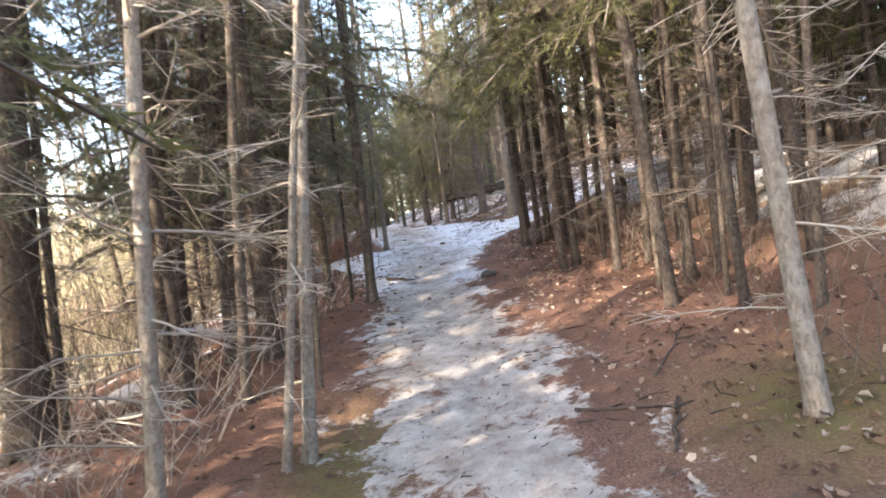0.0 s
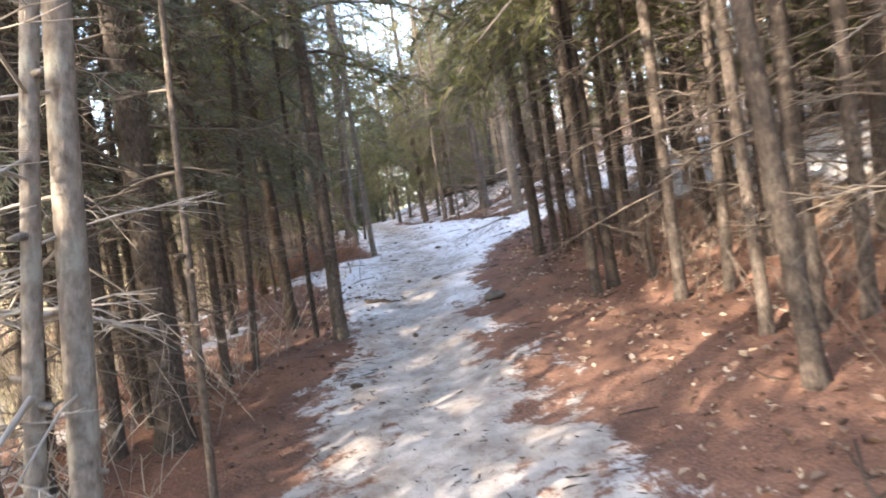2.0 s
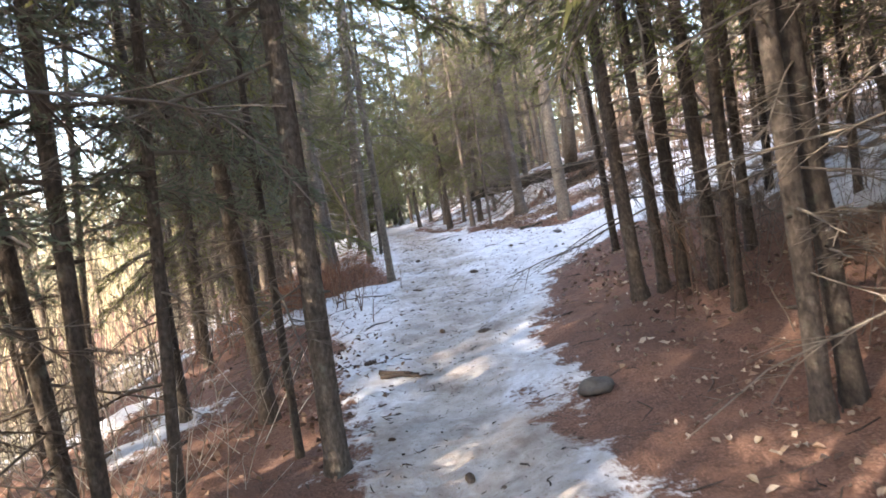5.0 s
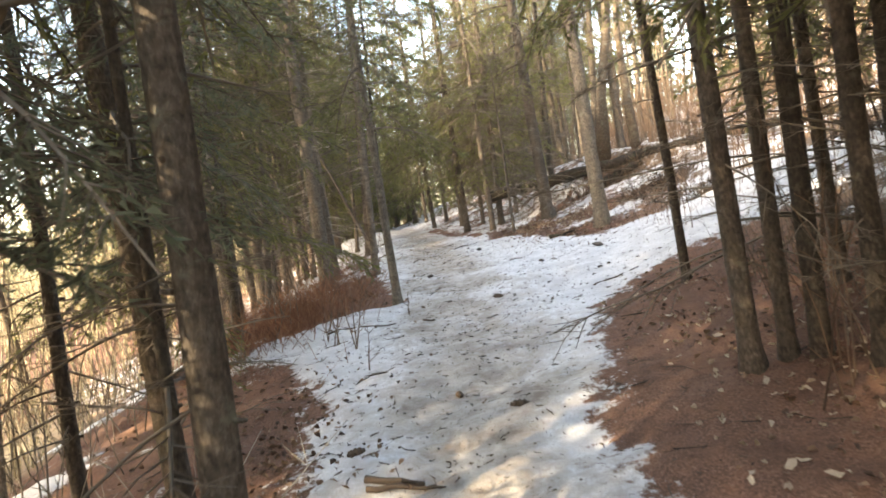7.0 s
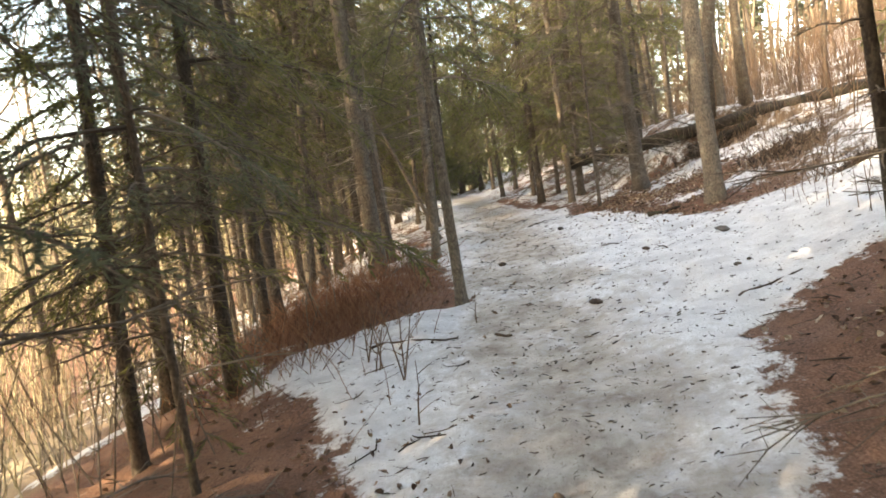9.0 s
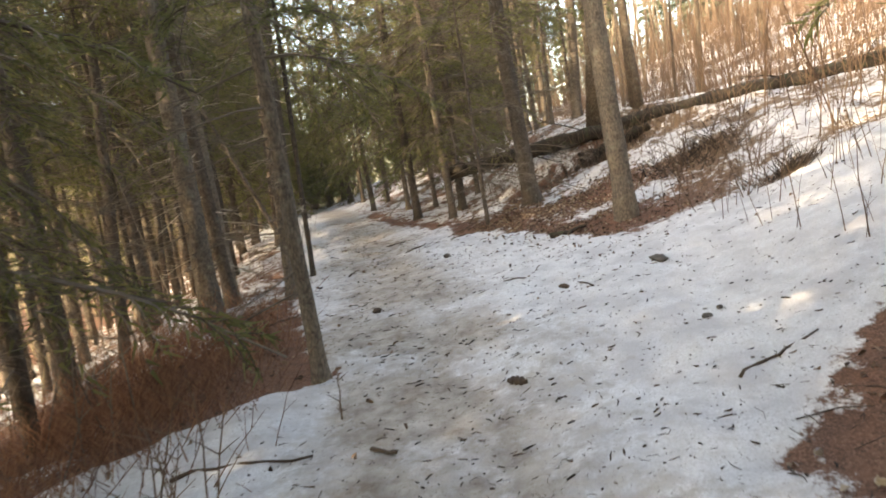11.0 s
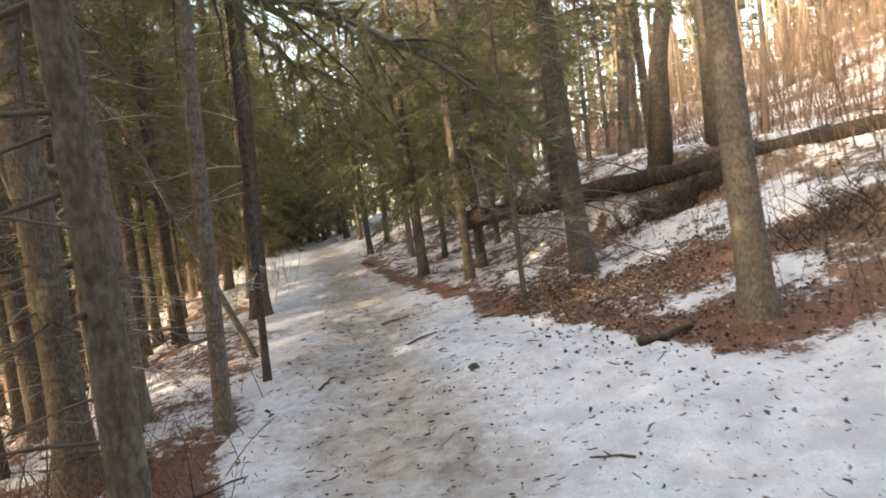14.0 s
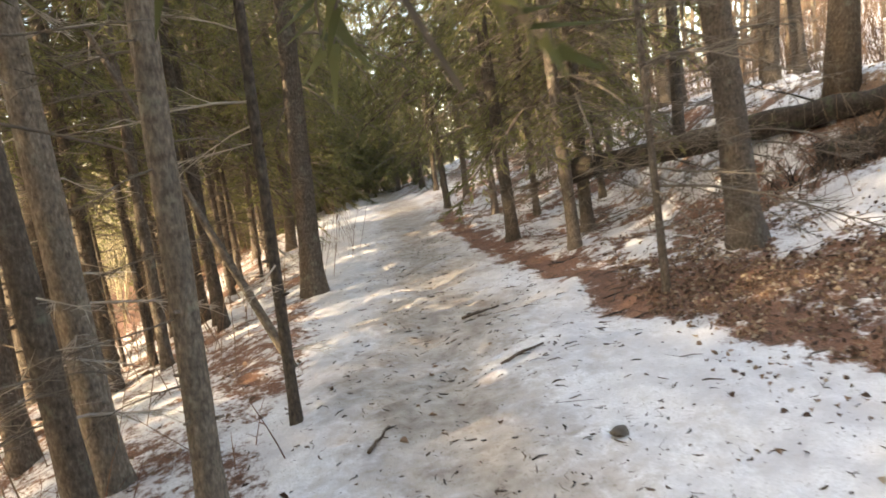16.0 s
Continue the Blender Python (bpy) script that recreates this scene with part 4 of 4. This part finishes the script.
def cone(x, y, turn, k):
    ob = solid("spruce_cone", CONE, pose(x, y, zat(x, y) + 0.012, 90, 0, turn), "dark brown spruce cone on the icy snow", "cone", "fallen cones")
    ob.scale = (k, k, k)


def cone_mesh():
    h = Heap()
    z = np.linspace(-0.045, 0.045, 9)
    h.tube(np.stack([z * 0, z * 0, z], -1), 0.02 * np.sqrt(np.clip(1 - (z / 0.05) ** 2, 0.02, 1)) * (1 + 0.22 * (-1.0) ** np.arange(9)), 8)
    return h.mesh("spruce_cone", DEBRIS, False)


CONE = cone_mesh()
cone(-0.43, 11.0, 20, 1.0)
cone(-0.05, 10.5, 80, 1.3)
cone(-0.04, 13.8, 50, 1.3)
cone(-1.0, 10.2, 130, 1.2)
cone(-0.25, 7.9, 10, 1.0)
cone(-0.6, 6.6, 70, 1.0)
cone(0.6, 15.4, 40, 1.0)
cone(-0.9, 16.0, 140, 1.1)

# ---- litter ----


def leaf_shape(r, h, at=None, size=1.0):
    l, w = r.uniform(0.012, 0.03) * size, r.uniform(0.007, 0.017) * size
    curl = r.uniform(-0.012, 0.02)
    v = np.array(((-l, 0, 0.004), (-0.3 * l, w, curl + 0.006), (0.5 * l, 0.8 * w, curl), (l, 0, 0.008), (0.5 * l, -0.8 * w, curl * 1.3), (-0.3 * l, -w, curl + 0.01), (0.1 * l, 0, 0.002)))
    if at is not None:
        m = np.array(pose(0, 0, 0, r.uniform(-35, 35), r.uniform(-35, 35), r.uniform(0, 360)).to_3x3())
        v = v @ m.T + at
    h.add(v, [(0, 6, 1), (1, 6, 2), (2, 6, 3), (3, 6, 4), (4, 6, 5), (5, 6, 0)])


def scatter_leaves(name, spots, count, label, seed, on_snow=0.12, material=LEAF, size=1.0):
    r = np.random.default_rng(seed)
    h = Heap()
    for _ in range(count):
        x, y = spots(r)
        if snow_cover(x, y) > 0.5 and r.uniform() > on_snow:
            continue
        leaf_shape(r, h, (x, y, zat(x, y) + 0.012), size)
    solid(name, h.mesh(name, material, False), Matrix(), label, "leaves", "", "stuff")


scatter_leaves("bank_leaves", lambda r: (1.1 + abs(r.normal(0.5, 0.9)), r.uniform(2.0, 13.0)), 1500, "curled tan and brown leaves on the needle bank", 701)
scatter_leaves("slope_leaves", lambda r: (0.3 + abs(r.normal(1.0, 1.1)), r.normal(19.2, 1.5)), 7000, "brown leaf litter under the bank spruces", 702, 0.12, LEAF, 0.72)
scatter_leaves("tan_leaves", lambda r: (0.4 + abs(r.normal(1.3, 0.8)), r.normal(19.4, 1.2)), 1500, "tan faded leaves among the brown litter", 707, 0.12, FADED, 0.8)
scatter_leaves("hill_leaves", spread(3.0, 14, 12, 34), 3000, "tan leaf litter on the hillside", 703, 0.4)
scatter_leaves("edge_leaves", mound(-1.45, 10.3, 0.35, 0.7), 500, "curled brown leaves at the snow edge", 705, 0.5)
scatter_leaves("left_leaves", spread(-3.4, -0.6, 2.0, 20.0), 1800, "brown leaves and needles under the spruces", 704, 0.15)
scatter_leaves("faded_leaves", lambda r: (0.7 + abs(r.normal(0.5, 1.0)), r.uniform(2.0, 12.5)), 520, "pale faded leaves on the needle bank", 706, 0.3, FADED)


def scatter_debris(name, count, spots, size, label, seed, bare=False):
    r = np.random.default_rng(seed)
    h = Heap()
    for _ in range(count):
        x, y = spots(r)
        if bare and snow_cover(x, y) > 0.5 and r.uniform() > 0.2:
            continue
        l, a, w = size[0] + (size[1] - size[0]) * r.uniform() ** 2.2, r.uniform(0, 6.283), 0.001 + 0.0036 * r.uniform() ** 2
        dx, dy = math.cos(a) * l / 2, math.sin(a) * l / 2
        k = r.normal(0, 0.15) * l
        px, py = np.array((x - dx, x - dy * 0.2 + k, x + dx)), np.array((y - dy, y + dx * 0.2, y + dy))
        h.tube(np.stack([px, py, ground_height(px, py) + w * 0.8], -1), (w, w * 1.2, w * 0.5), 4, False)
    solid(name, h.mesh(name, DEBRIS), Matrix(), label, "twigs", "", "stuff")


def along(width, y0, y1):
    def spot(r):
        y = r.uniform(y0, y1)
        return np.interp(y, TRACK_Y, TRACK_X) + r.normal(0, width), y
    return spot


scatter_debris("trail_twigs", 5200, along(0.65, 2.0, 27), (0.01, 0.068), "small dark twigs and bark bits on the icy trail", 711)
scatter_debris("snow_twigs", 1900, spread(-2.5, 3.0, 9.5, 21), (0.01, 0.068), "scattered dark twigs on the open snow", 712)
scatter_debris("snow_grit", 2600, lambda r: (r.normal(0.6, 1.1), r.uniform(11.5, 18)), (0.006, 0.04), "fine bark bits and needles on the open snow", 715)
scatter_debris("bank_twigs", 2200, lambda r: (r.normal(0.9, 1.0), r.normal(20.3, 1.9)), (0.02, 0.22), "dark twigs and needles strewn under the bank spruces", 716, True)
scatter_debris("floor_twigs", 700, spread(0.5, 3.2, 1.5, 13), (0.04, 0.3), "dry twigs on the needle bank", 713)
scatter_debris("left_twigs", 500, spread(-3.2, -0.6, 1.5, 13), (0.04, 0.3), "dry twigs under the spruces", 714)

# single leaves that lie nearest to the walker
r = np.random.default_rng(720)
LEAVES = []
for k in range(8):
    h = Heap()
    leaf_shape(r, h)
    LEAVES.append(h.mesh("leaf", FADED if k % 2 else LEAF, False))
floor = bpy.data.objects["ground"]
for k in range(280):
    y = r.uniform(2.5, 11.5)
    x = max(0.55, np.interp(y, EDGE_Y, EDGE_R)) + 0.25 + abs(r.normal(0.5, 0.7))
    ob = part("leaf", LEAVES[k % 8], floor)
    ob.matrix_basis = pose(x, y, zat(x, y) + 0.014, r.uniform(-25, 25), r.uniform(-25, 25), r.uniform(0, 360)) @ Matrix.Scale(r.uniform(0.7, 1.3), 4)
